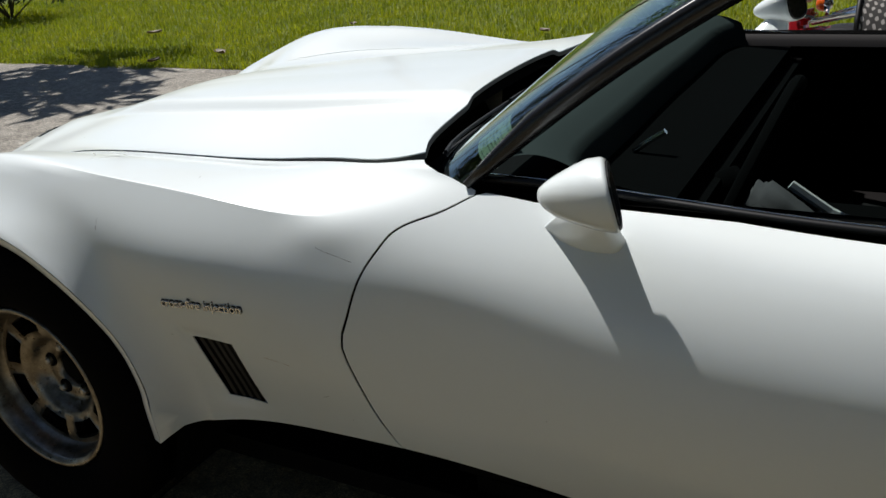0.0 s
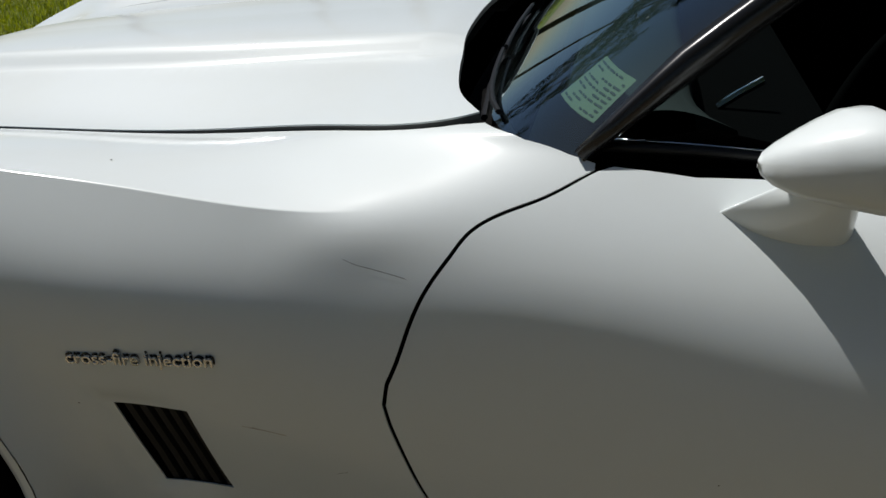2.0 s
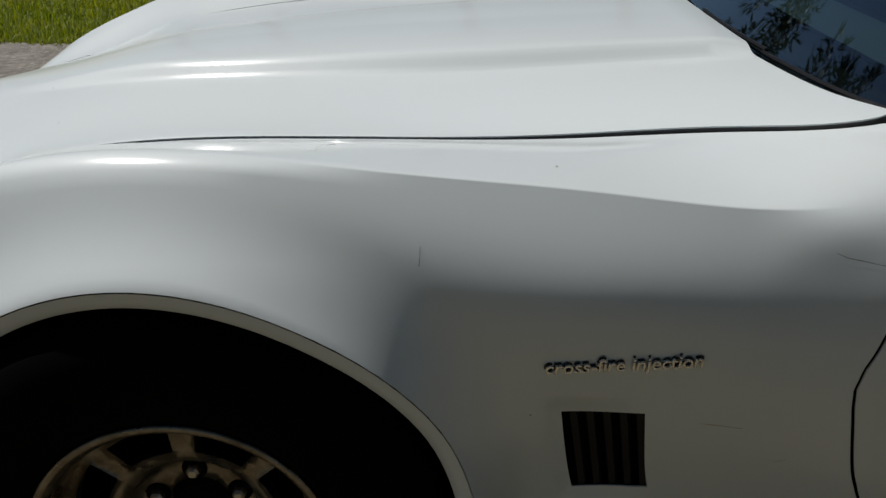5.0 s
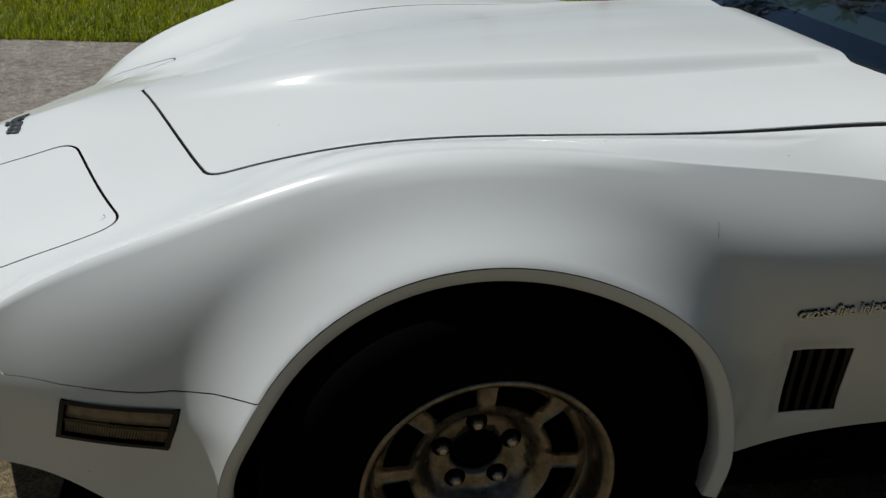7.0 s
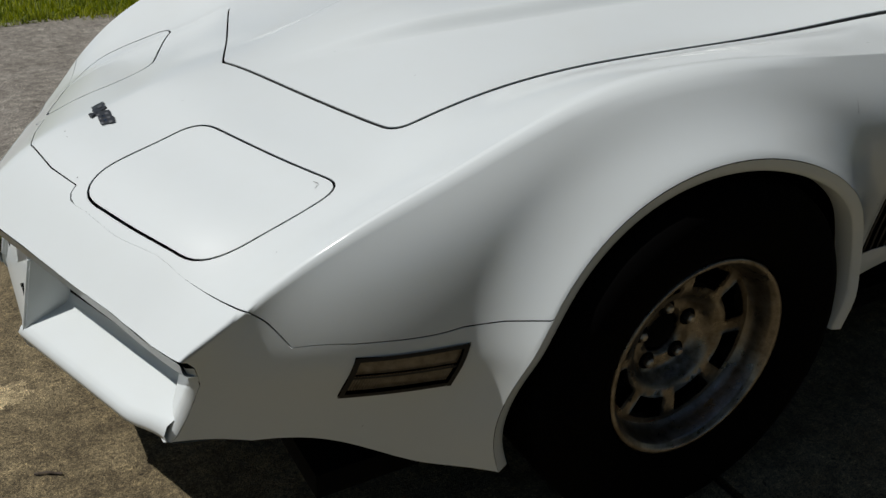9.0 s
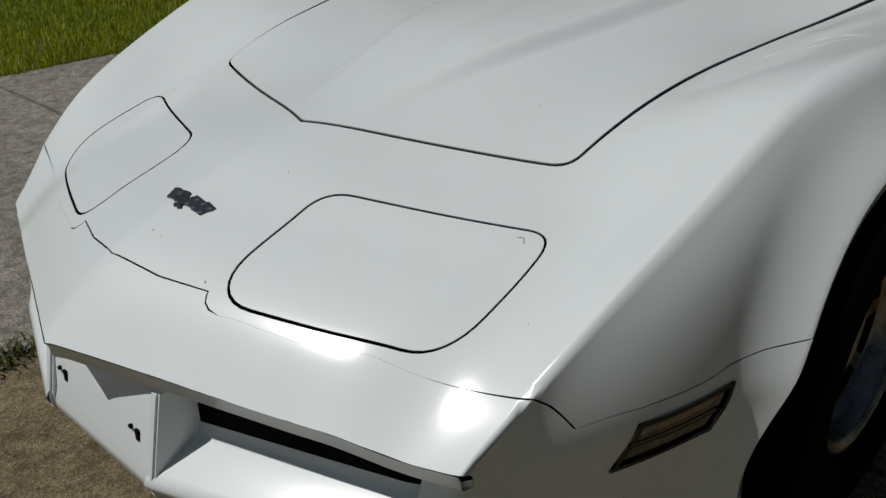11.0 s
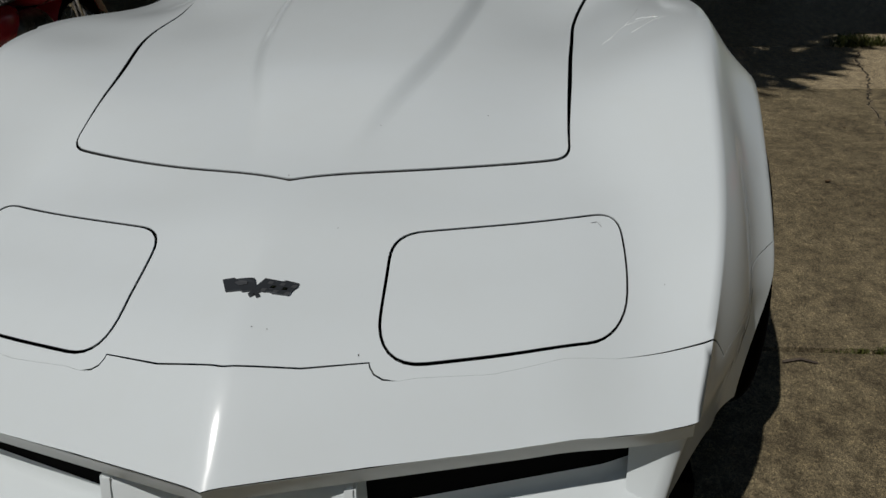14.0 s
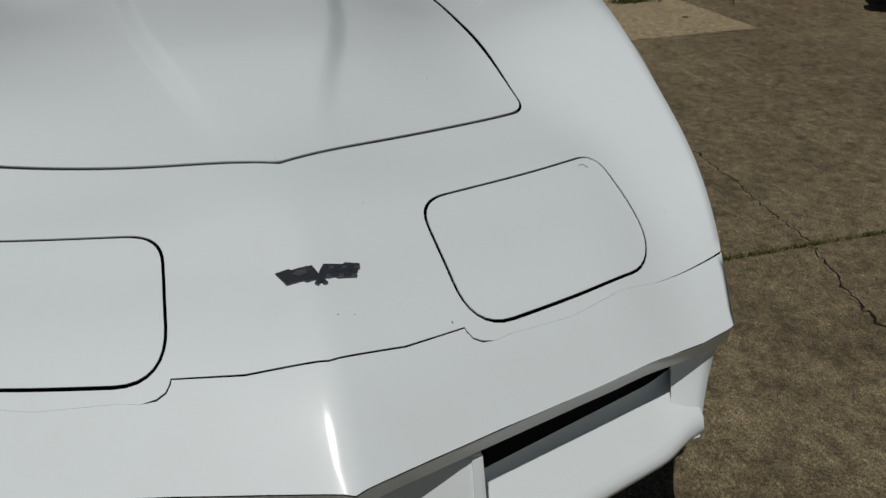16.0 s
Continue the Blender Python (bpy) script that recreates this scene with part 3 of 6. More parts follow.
for dr in (0.0065, 0.014, 0.023):
    ring_ = []
    for t in np.linspace(radians(152), radians(198), 24):
        r = ARCH[2] + dr + 0.026 * float(smooth01((math.degrees(t) - 150) / 45))
        ring_.append(by_z(ARCH[0] + r * math.cos(t), ARCH[1] + r * math.sin(t), 1))
    cover_rings += [ring_, [(x, -s) for x, s in ring_]]
panel("bumper_cover", offset(cover_line, -seam_of(cover_line, 0.0010, 0.0001)), [offset(mark_line, 0.001), offset(flip_s(mark_line), 0.001)], car, label="white moulded bumper cover", step=0.020, flange=0.022, extra=cover_rings)

# upright white band that closes each front wheel opening, and its return inwards
for sgn in (-1, 1):
    uv = np.array(arch_line(200, -6, n=70, side=1)) * (1, sgn)
    edge = skin(uv)
    cx, cz, _ = ARCH
    verts = []
    for p in edge:
        rad = np.array((cx - p[0], 0.0, cz - p[2]))
        rad /= np.linalg.norm(rad)
        for d, tuck in ((0.0, 0.0005), (0.0025, 0.0012), (0.011, 0.003), (0.0205, 0.0055), (0.0225, 0.0085), (0.0225, 0.045)):
            verts.append(p + rad * d - np.array((0, sgn * tuck, 0)))
    n = len(edge)
    put_mesh("arch_lip", verts, [(i * 6 + j, (i + 1) * 6 + j, (i + 1) * 6 + j + 1, i * 6 + j + 1) for i in range(n - 1) for j in range(5)], WHITE, car, "upright white lip of the wheel opening")

# doors and rear body
DOOR_END = 1.93
for sgn in (-1, 1):
    line = door_gap + [by_y(1.062, 0.702), by_y(1.15, 0.711), by_y(1.45, 0.712), by_y(DOOR_END, 0.735), (DOOR_END + 0.01, 0.95), (DOOR_END - 0.06, S_END)]
    line = offset(line, -0.0035)
    panel("door_panel", line if sgn > 0 else flip_s(line), [], car, label="white door skin", step=0.03)
    rear = [(DOOR_END + 0.008, 0.68), (2.3, 0.5), (3.55, 0.5), (3.55, S_END), (2.9, S_END)] + arch_line(-8, 188, REAR_ARCH, side=1) + [(DOOR_END - 0.05, S_END), (DOOR_END + 0.018, 0.95)]
    rear = rear if sgn > 0 else flip_s(rear)
    panel("rear_quarter", rear, [], car, label="white rear fender", step=0.04)
panel("rear_deck", [(2.3, -0.495), (3.55, -0.495), (3.55, 0.495), (2.3, 0.495)], [], car, label="white rear deck", step=0.05)


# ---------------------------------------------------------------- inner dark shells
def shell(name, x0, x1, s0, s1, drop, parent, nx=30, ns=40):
    """A near-black sheet under the skin that puts shade into the gaps."""
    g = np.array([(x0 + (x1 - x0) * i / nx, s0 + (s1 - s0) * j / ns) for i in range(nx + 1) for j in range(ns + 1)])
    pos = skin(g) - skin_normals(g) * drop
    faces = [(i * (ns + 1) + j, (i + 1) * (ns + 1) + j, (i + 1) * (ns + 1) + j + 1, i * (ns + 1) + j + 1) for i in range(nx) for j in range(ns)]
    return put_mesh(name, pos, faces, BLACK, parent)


shell("gap_shade_sheet", -0.90, 0.80, -0.70, 0.70, 0.034, car)
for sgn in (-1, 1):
    shell("gap_shade_sheet", 0.40, 1.02, sgn * 0.70, sgn * 1.27, 0.034, car, 14, 14)
    # wheel house, its deep shade put into the near-black colour
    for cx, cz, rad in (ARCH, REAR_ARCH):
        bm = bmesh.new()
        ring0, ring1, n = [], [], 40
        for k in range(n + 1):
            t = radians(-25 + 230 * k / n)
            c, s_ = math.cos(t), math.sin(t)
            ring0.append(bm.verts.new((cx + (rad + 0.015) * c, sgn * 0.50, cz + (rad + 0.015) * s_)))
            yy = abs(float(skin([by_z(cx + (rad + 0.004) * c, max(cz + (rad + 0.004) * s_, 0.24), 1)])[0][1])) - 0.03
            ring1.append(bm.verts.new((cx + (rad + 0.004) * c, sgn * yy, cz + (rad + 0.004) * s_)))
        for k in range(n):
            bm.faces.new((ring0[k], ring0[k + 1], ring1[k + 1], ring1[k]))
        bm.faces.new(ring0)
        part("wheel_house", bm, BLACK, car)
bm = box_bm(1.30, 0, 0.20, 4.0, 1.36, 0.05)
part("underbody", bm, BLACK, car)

# ---------------------------------------------------------------- wheels
ALLOY = mat("dirty_aluminium", (0.42, 0.39, 0.34), 0.34, 1.0)
na = Nodes(ALLOY)
dirt = na.ramp(na.noise(24, 6, 0.7), [(0.35, (0.34, 0.31, 0.265)), (0.7, (0.125, 0.10, 0.07))])
na.colour(dirt)
na.rough(na.ramp(na.noise(40, 5), [(0.3, (0.22,) * 3), (0.7, (0.48,) * 3)]))


LUG = mat("worn_steel", (0.55, 0.52, 0.46), 0.4, 1.0)


def wheel_at(x, sgn):
    wheel = new("wheel")
    wheel.parent = car
    wheel.location = (x, sgn * 0.750, 0.350)
    if sgn > 0:
        wheel.rotation_euler = (0, 0, math.pi)
    # tyre, its outer face towards -y
    prof = [(0.205, -0.078), (0.212, -0.096), (0.235, -0.112), (0.270, -0.119), (0.300, -0.115), (0.322, -0.106), (0.331, -0.096), (0.336, -0.075)]
    prof += [(0.336, -0.04), (0.332, -0.037), (0.332, -0.030), (0.337, -0.027), (0.337, 0.0), (0.332, 0.003), (0.332, 0.010), (0.336, 0.013), (0.336, 0.08), (0.322, 0.11), (0.27, 0.12), (0.205, 0.08)]
    prof = [(0.200 + (r - 0.205) * 1.136, a) for r, a in prof]
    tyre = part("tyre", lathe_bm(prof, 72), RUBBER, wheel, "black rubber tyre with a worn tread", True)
    # rim: outer flange, stepped lip and deep barrel
    rim = [(0.1985, -0.070), (0.2075, -0.086), (0.2090, -0.092), (0.2060, -0.096), (0.1990, -0.096), (0.1960, -0.091), (0.1925, -0.089), (0.1885, -0.083), (0.1850, -0.060), (0.1800, -0.040), (0.1750, -0.036)]
    rim = [(r * 0.975, a) for r, a in rim]
    part("rim", lathe_bm(rim, 72), ALLOY, wheel, "dull aluminium rim with brown brake dust", True)
    # slotted face
    outer = [(0.176 * math.cos(t), 0.176 * math.sin(t)) for t in np.linspace(0, 2 * math.pi, 72, endpoint=False)]
    holes = []
    for k in range(8):
        c = 2 * math.pi * (k + 0.53) / 8
        w0, w1 = 0.27, 0.285
        slot = [(0.118, c - w0), (0.118, c + w0), (0.160, c + w1), (0.160, c - w1)]
        pts = []
        for (r0, a0), (r1, a1) in zip(slot, slot[1:] + slot[:1]):
            for j in range(6):
                r, a = r0 + (r1 - r0) * j / 6, a0 + (a1 - a0) * j / 6
                pts.append((r * math.cos(a), r * math.sin(a)))
        holes.append(rounded(pts, 0.006, 2))
    holes.append([(0.044 * math.cos(t), 0.044 * math.sin(t)) for t in np.linspace(0, 2 * math.pi, 32, endpoint=False)])
    v, f, runs = fill(outer, holes, 0.011, 0.009)

    def depth(r):
        return np.interp(r, [0, 0.04, 0.080, 0.088, 0.100, 0.115, 0.165, 0.176], [0.004, 0.004, 0.002, -0.016, -0.032, -0.036, -0.040, -0.037])

    r = np.hypot(v[:, 0], v[:, 1])
    pos = [(a, d, b) for (a, b), d in zip(v, depth(r))]
    faces = [tuple(t) for t in f.tolist()]
    verts = list(pos)
    for run in runs[1:]:
        base, n = len(verts), len(run)
        for k in run:
            a, d, b = pos[k]
            verts.append((a, d + 0.022, b))
        faces += [(run[k], run[(k + 1) % n], base + (k + 1) % n, base + k) for k in range(n)]
    face = put_mesh("wheel_face", verts, faces, ALLOY, wheel, "slotted aluminium wheel face")
    # near-black discs give the slots and the hub bore their shade
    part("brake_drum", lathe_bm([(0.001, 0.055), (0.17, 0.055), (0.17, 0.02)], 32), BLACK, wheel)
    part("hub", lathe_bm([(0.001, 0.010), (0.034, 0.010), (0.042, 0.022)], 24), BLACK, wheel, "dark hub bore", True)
    for k in range(5):
        t = 2 * math.pi * (k + 0.25) / 5 + 0.07
        bm = lathe_bm([(0.0005, -0.013), (0.006, -0.0125), (0.0095, -0.009), (0.0105, 0.004)], 6)
        bmesh.ops.translate(bm, verts=bm.verts, vec=(0.0603 * math.cos(t), 0, 0.0603 * math.sin(t)))
        part("lug_nut", bm, LUG, wheel, "worn steel lug nut")
        # raised black ring paints the shade of a recess round each nut
        well = lathe_bm([(0.0105, -0.0008), (0.0165, -0.0008), (0.0180, 0.003)], 20)
        bmesh.ops.translate(well, verts=well.verts, vec=(0.0603 * math.cos(t), 0, 0.0603 * math.sin(t)))
        part("lug_shade", well, BLACK, wheel, "black ring standing for the shaded lug recess")
    return wheel


for wx in (-0.024, 2.489):
    for sgn in (-1, 1):
        wheel_at(wx, sgn)

# ---------------------------------------------------------------- front fascia
def edge_x(y):
    return NOSE_X + NOSE_SWEEP * abs(y)


def edge_z(y):
    return float(skin([by_y(edge_x(y), -abs(y) - 1e-6)])[0][2])


FIN_Y = 0.168
# upper lip, shelf and chin sweep along each side of the nose
ys = np.linspace(0.0, 0.632, 40)
for sgn in (-1, 1):
    verts, faces = [], []
    lip = [(-0.001, 0.0005), (0.004, -0.006), (0.008, -0.026), (0.014, -0.031), (0.055, -0.040), (0.075, -0.046)]
    for y in ys:
        z = edge_z(y)
        verts += [(edge_x(y) + dx, sgn * y, z + dz) for dx, dz in lip]
    n = len(lip)
    faces = [(i * n + j, (i + 1) * n + j, (i + 1) * n + j + 1, i * n + j + 1) for i in range(len(ys) - 1) for j in range(n - 1)]
    put_mesh("bumper_lip", verts, faces, WHITE, car, "white overhanging bumper lip")
    verts, faces = [], []
    chin = [(0.071, 0.388), (0.067, 0.374), (0.059, 0.365), (-0.006, 0.336), (-0.016, 0.329), (-0.022, 0.318), (-0.019, 0.306), (-0.008, 0.298), (0.06, 0.282), (0.30, 0.262)]
    yc = np.linspace(FIN_Y - 0.006, 0.588, 27)
    for y in yc:
        up = 0.012 * smooth01((y - 0.50) / 0.08)
        back_ = 0.013 * float(smooth01((y - 0.49) / 0.085))
        verts += [(edge_x(y) + dx + (back_ if k > 2 else 0), sgn * y, z + up * (1 if k < 5 else 0.5)) for k, (dx, z) in enumerate(chin)]
    n = len(chin)
    faces = [(i * n + j, (i + 1) * n + j, (i + 1) * n + j + 1, i * n + j + 1) for i in range(len(yc) - 1) for j in range(n - 1)]
    put_mesh("bumper_shelf", verts, faces, WHITE, car, "white sloping grille shelf")
    # rounded outer end: inner wall, front edge and the flank's corner
    low = skin([by_z(x, z, -1) for x, z in CORNER]) * (1, -1, 1)
    m = len(low)
    cols = []
    for k, c in enumerate(low):
        f_ = k / (m - 1)
        fwd = c[0] - edge_x(c[1])
        yb = c[1] - 0.026
        b_ = np.array((edge_x(yb) + fwd - 0.003, yb, c[2] - 0.002))
        yi = 0.548
        w_ = np.array((edge_x(yi) + 0.066 * (1 - f_) + 0.030 * f_, yi - 0.006 * f_, 0.468 - 0.132 * f_))
        mid = (b_ * 0.72 + w_ * 0.28)
        mid[1] -= 0.003
        cols.append([w_, mid, b_, b_ * 0.45 + c * 0.55 + np.array((-0.006, 0.004, 0)), c])
    verts = [(p[0], sgn * p[1], p[2]) for i in range(5) for p in [col[i] for col in cols]]
    faces = [(i * m + j, (i + 1) * m + j, (i + 1) * m + j + 1, i * m + j + 1) for i in range(4) for j in range(m - 1)]
    put_mesh("bumper_pod", verts, faces, WHITE, car, "rounded outer end of the bumper")
    # fin beside the plate bay
    bm = bmesh.new()
    prof = [(-0.96, 0.470), (-1.038, 0.470), (-1.043, 0.450), (-1.071, 0.325), (-1.072, 0.300), (-1.060, 0.282), (-0.96, 0.275)]
    a = [bm.verts.new((x, sgn * (FIN_Y + 0.010), z)) for x, z in prof]
    b = [bm.verts.new((x, sgn * (FIN_Y - 0.010), z)) for x, z in prof]
    bm.faces.new(a)
    bm.faces.new(b[::-1])
    for k in range(len(prof)):
        bm.faces.new((a[k], b[k], b[(k + 1) % len(prof)], a[(k + 1) % len(prof)]))
    bmesh.ops.recalc_face_normals(bm, faces=bm.faces)
    bmesh.ops.bevel(bm, geom=bm.edges[:], offset=0.004, segments=2, affect="EDGES")
    part("grille_fin", bm, WHITE, car)
    # black sheet that stands in for the shade of the grille mouth
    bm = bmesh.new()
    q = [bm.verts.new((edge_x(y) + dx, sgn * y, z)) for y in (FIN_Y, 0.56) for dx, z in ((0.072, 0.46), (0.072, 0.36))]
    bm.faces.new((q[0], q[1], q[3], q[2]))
    part("grille_shade", bm, BLACK, car, "black sheet standing for the shaded grille opening")
# plate bay
verts, faces = [], []
rows = [(-1.018, 0.478), (-1.032, 0.470), (-1.039, 0.455), (-1.058, 0.335), (-1.066, 0.310), (-1.066, 0.295), (-1.054, 0.280), (-0.96, 0.270)]
for y in np.linspace(-FIN_Y, FIN_Y, 9):
    verts += [(x, y, z) for x, z in rows]
n = len(rows)
faces = [(i * n + j, (i + 1) * n + j, (i + 1) * n + j + 1, i * n + j + 1) for i in range(8) for j in range(n - 1)]
put_mesh("plate_bay", verts, faces, WHITE, car, "empty white licence plate bay")
for y in (-0.118, 0.118):
    part("bracket_slot", box_bm(-1.052, y, 0.372, 0.006, 0.010, 0.020), BLACK, car)
    part("bolt_hole", box_bm(-1.053, y + 0.018, 0.380, 0.006, 0.006, 0.006), BLACK, car)

# ---------------------------------------------------------------- side marker lamps
SMOKE = mat("smoked_lens", (0.16, 0.12, 0.075), 0.25, Coat_Weight=0.6)
ns_ = Nodes(SMOKE)
ns_.colour(ns_.ramp(ns_.noise(60, 4), [(0.3, (0.12, 0.09, 0.055)), (0.7, (0.21, 0.165, 0.11))]))
for sgn in (-1, 1):
    lamp = new("side_marker")
    lamp.parent = car
    tagged(lamp, "smoked side marker lamp in a black frame")

    def on_lamp(u, v, lift):
        (x0, z0), (x1, z1), (x2, z2), (x3, z3) = MARK
        x = (x0 * (1 - u) + x1 * u) * (1 - v) + (x3 * (1 - u) + x2 * u) * v
        z = (z0 * (1 - u) + z1 * u) * (1 - v) + (z3 * (1 - u) + z2 * u) * v
        uv = many_by(2, x, z, 0.70, S_END) * (1, sgn)
        return skin(uv) + skin_normals(uv) * lift[:, None]

    def patch(u0, v0, u1, v1, lift, nu=10, nv=4, wave=0.0):
        verts = []
        for i in range(nu + 1):
            for j in range(nv + 1):
                k = wave * (1 if i % 2 else -1)
                verts.append((u0 + (u1 - u0) * i / nu, v0 + (v1 - v0) * j / nv, lift + k))
        return on_lamp(*np.array(verts).T), [(i * (nv + 1) + j, (i + 1) * (nv + 1) + j, (i + 1) * (nv + 1) + j + 1, i * (nv + 1) + j + 1) for i in range(nu) for j in range(nv)]

    for u0, v0, u1, v1 in ((0, 0, 1, 0.09), (0, 0.91, 1, 1), (0, 0.09, 0.045, 0.91), (0.955, 0.09, 1, 0.91)):
        put_mesh("lamp_frame", *patch(u0, v0, u1, v1, 0.003), TRIM, lamp)
    put_mesh("lamp_lens", *patch(0.045, 0.09, 0.955, 0.47, -0.005), SMOKE, lamp, "plain smoked upper lens")
    put_mesh("lamp_bar", *patch(0.045, 0.47, 0.955, 0.53, 0.0005), TRIM, lamp)
    put_mesh("lamp_reflector", *patch(0.045, 0.53, 0.955, 0.91, -0.005, 72, 2, 0.0011), SMOKE, lamp, "ribbed smoked lower lens", smooth=False)

# ---------------------------------------------------------------- fender vents and badges
for sgn in (-1, 1):
    vent = new("fender_vent")
    vent.parent = car
    tagged(vent, "black slatted fender vent")

    def on_flank(x, z, lift):
        uv = [by_z(x, z, sgn)]
        return (skin(uv) + skin_normals(uv) * lift)[0]

    (x0, z0), (x1, z1), (x2, z2), (x3, z3) = VENT
    def in_vent(u, v):
        return (x0 * (1 - u) + x1 * u) * (1 - v) + (x3 * (1 - u) + x2 * u) * v, (z0 * (1 - u) + z1 * u) * (1 - v) + (z3 * (1 - u) + z2 * u) * v
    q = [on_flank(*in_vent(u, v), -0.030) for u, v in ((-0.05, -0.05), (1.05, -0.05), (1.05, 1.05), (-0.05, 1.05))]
    # near-black sheet standing for the shade behind the slats
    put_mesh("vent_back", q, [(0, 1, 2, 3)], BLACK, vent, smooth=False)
    for k in range(5):
        u = 0.10 + 0.20 * k
        rows = []
        for v in (0.0, 0.33, 0.66, 1.0):
            xx, zz = in_vent(u, v)
            a, b = on_flank(xx, zz, -0.003), on_flank(xx + 0.013, zz, -0.020)
            c = on_flank(xx + 0.009, zz, -0.004)
            rows.append((a, c, b))
        verts = [p for r in rows for p in r]
        faces = [(3 * i + j, 3 * i + 3 + j, 3 * i + 4 + j, 3 * i + 1 + j) for i in range(3) for j in range(2)]
        put_mesh("vent_slat", verts, faces, TRIM, vent, smooth=False)
    # chrome lettering on a dark shadow backing
badge = new("badge")
badge.parent = car
tagged(badge, "chrome script lettering with dark outlines")


def lettering(name, text, size, material, parent, place, extrude, spread=1.0, width=None):
    """Letters as one mesh, each vertex laid onto the body by place(u, v, lift)."""
    cu = bpy.data.curves.new(name, "FONT")
    cu.body, cu.size, cu.extrude, cu.resolution_u, cu.space_character = text, size, extrude, 3, spread
    cu.bevel_depth, cu.bevel_resolution = 0.0004, 1
    tmp = bpy.data.objects.new(name, cu)
    scene.collection.objects.link(tmp)
    dg = bpy.context.evaluated_depsgraph_get()
    me = bpy.data.meshes.new_from_object(tmp.evaluated_get(dg))
    bpy.data.objects.remove(tmp)
    xs = [v.co.x for v in me.vertices]
    lo, hi = min(xs), max(xs)
    k = (width / (hi - lo)) if width else 1.0
    co = np.array([v.co for v in me.vertices])
    laid = place((co[:, 0] - lo) * k, co[:, 1] * k, co[:, 2])
    me.vertices.foreach_set("co", laid.astype(np.float32).ravel())
    me.materials.clear()
    me.materials.append(material)
    ob = new(name, me)
    ob.parent = parent
    return ob


def badge_place(u, v, w):
    uv = many_by(2, 0.431 + u, 0.633 + 0.009 * u / 0.18 + v, 0.70, S_END) * (1, -1)
    return skin(uv) + skin_normals(uv) * (0.003 + w)[:, None]


lettering("badge_letters", "cross-fire injection", 0.03, CHROME, badge, badge_place, 0.0025, width=0.188)


def badge_place_back(u, v, w):
    uv = many_by(2, 0.4295 + u, 0.635 + 0.009 * u / 0.18 + v, 0.70, S_END) * (1, -1)
    return skin(uv) + skin_normals(uv) * (0.0012 + w * 0.3)[:, None]


lettering("badge_backing", "cross-fire injection", 0.03, GLOSSBLACK, badge, badge_place_back, 0.001, width=0.191)

# nose emblem: two crossed flags
emblem = new("nose_emblem")
emblem.parent = car
tagged(emblem, "dark crossed-flags nose emblem")
GRAPHITE = mat("graphite_enamel", (0.055, 0.060, 0.066), 0.32, 0.4)
GREYMETAL = mat("worn_pewter", (0.22, 0.225, 0.23), 0.38, 0.8)


def emblem_place(u, v, w):
    """u to the driver's side, v forward."""
    uv = [by_y(-0.850 - v, -0.0135 - u)]
    return tuple((skin(uv) + skin_normals(uv) * w)[0])


def plate_on(name, outline, material, parent, lift0, lift1, place, label=""):
    pts = dense(outline, 0.006)
    n = len(pts)
    verts = [place(*p, lift1) for p in pts] + [place(*p, lift0) for p in pts]
    faces = [tuple(range(n))] + [(k, (k + 1) % n, n + (k + 1) % n, n + k) for k in range(n)]
    return put_mesh(name, verts, faces, material, parent, label, smooth=False)


FLAG_A = [(-0.006, 0.013), (0.008, -0.012), (0.034, -0.011), (0.037, -0.014), (0.057, -0.012), (0.046, 0.012), (0.024, 0.013), (0.020, 0.011)]
FLAG_B = [(0.002, 0.013), (-0.007, -0.010), (-0.034, -0.009), (-0.037, -0.012), (-0.055, -0.011), (-0.044, 0.013), (-0.022, 0.013), (-0.018, 0.016)]
plate_on("flag", FLAG_A, GRAPHITE, emblem, 0.0, 0.0035, emblem_place)
plate_on("flag", FLAG_B, GRAPHITE, emblem, 0.0, 0.0035, emblem_place)
for a, b in (((0.006, 0.010), (-0.007, 0.023)), ((-0.004, 0.010), (0.006, 0.023))):
    d = np.array(b) - np.array(a)
    nrm = np.array((d[1], -d[0])) / np.linalg.norm(d) * 0.0026
    q = [np.array(a) + nrm, np.array(b) + nrm, np.array(b) - nrm, np.array(a) - nrm]
    plate_on("flag_staff", q, GRAPHITE, emblem, 0.0, 0.0045, emblem_place)
for i in range(5):
    for j in range(3):
        if (i + j) % 2 == 0:
            u, v = 0.012 + 0.0085 * i - 0.0035 * (j - 1), -0.0075 + 0.0075 * j
            plate_on("flag_check", [(u, v), (u + 0.0065, v), (u + 0.004, v + 0.0055), (u - 0.0025, v + 0.0055)], GREYMETAL if j != 1 else CHROME, emblem, 0.0036, 0.0042, emblem_place)
plate_on("flag_rosette", [(-0.034, -0.002), (-0.027, -0.005), (-0.016, -0.003), (-0.014, 0.003), (-0.026, 0.005)], GREYMETAL, emblem, 0.0036, 0.0041, emblem_place)


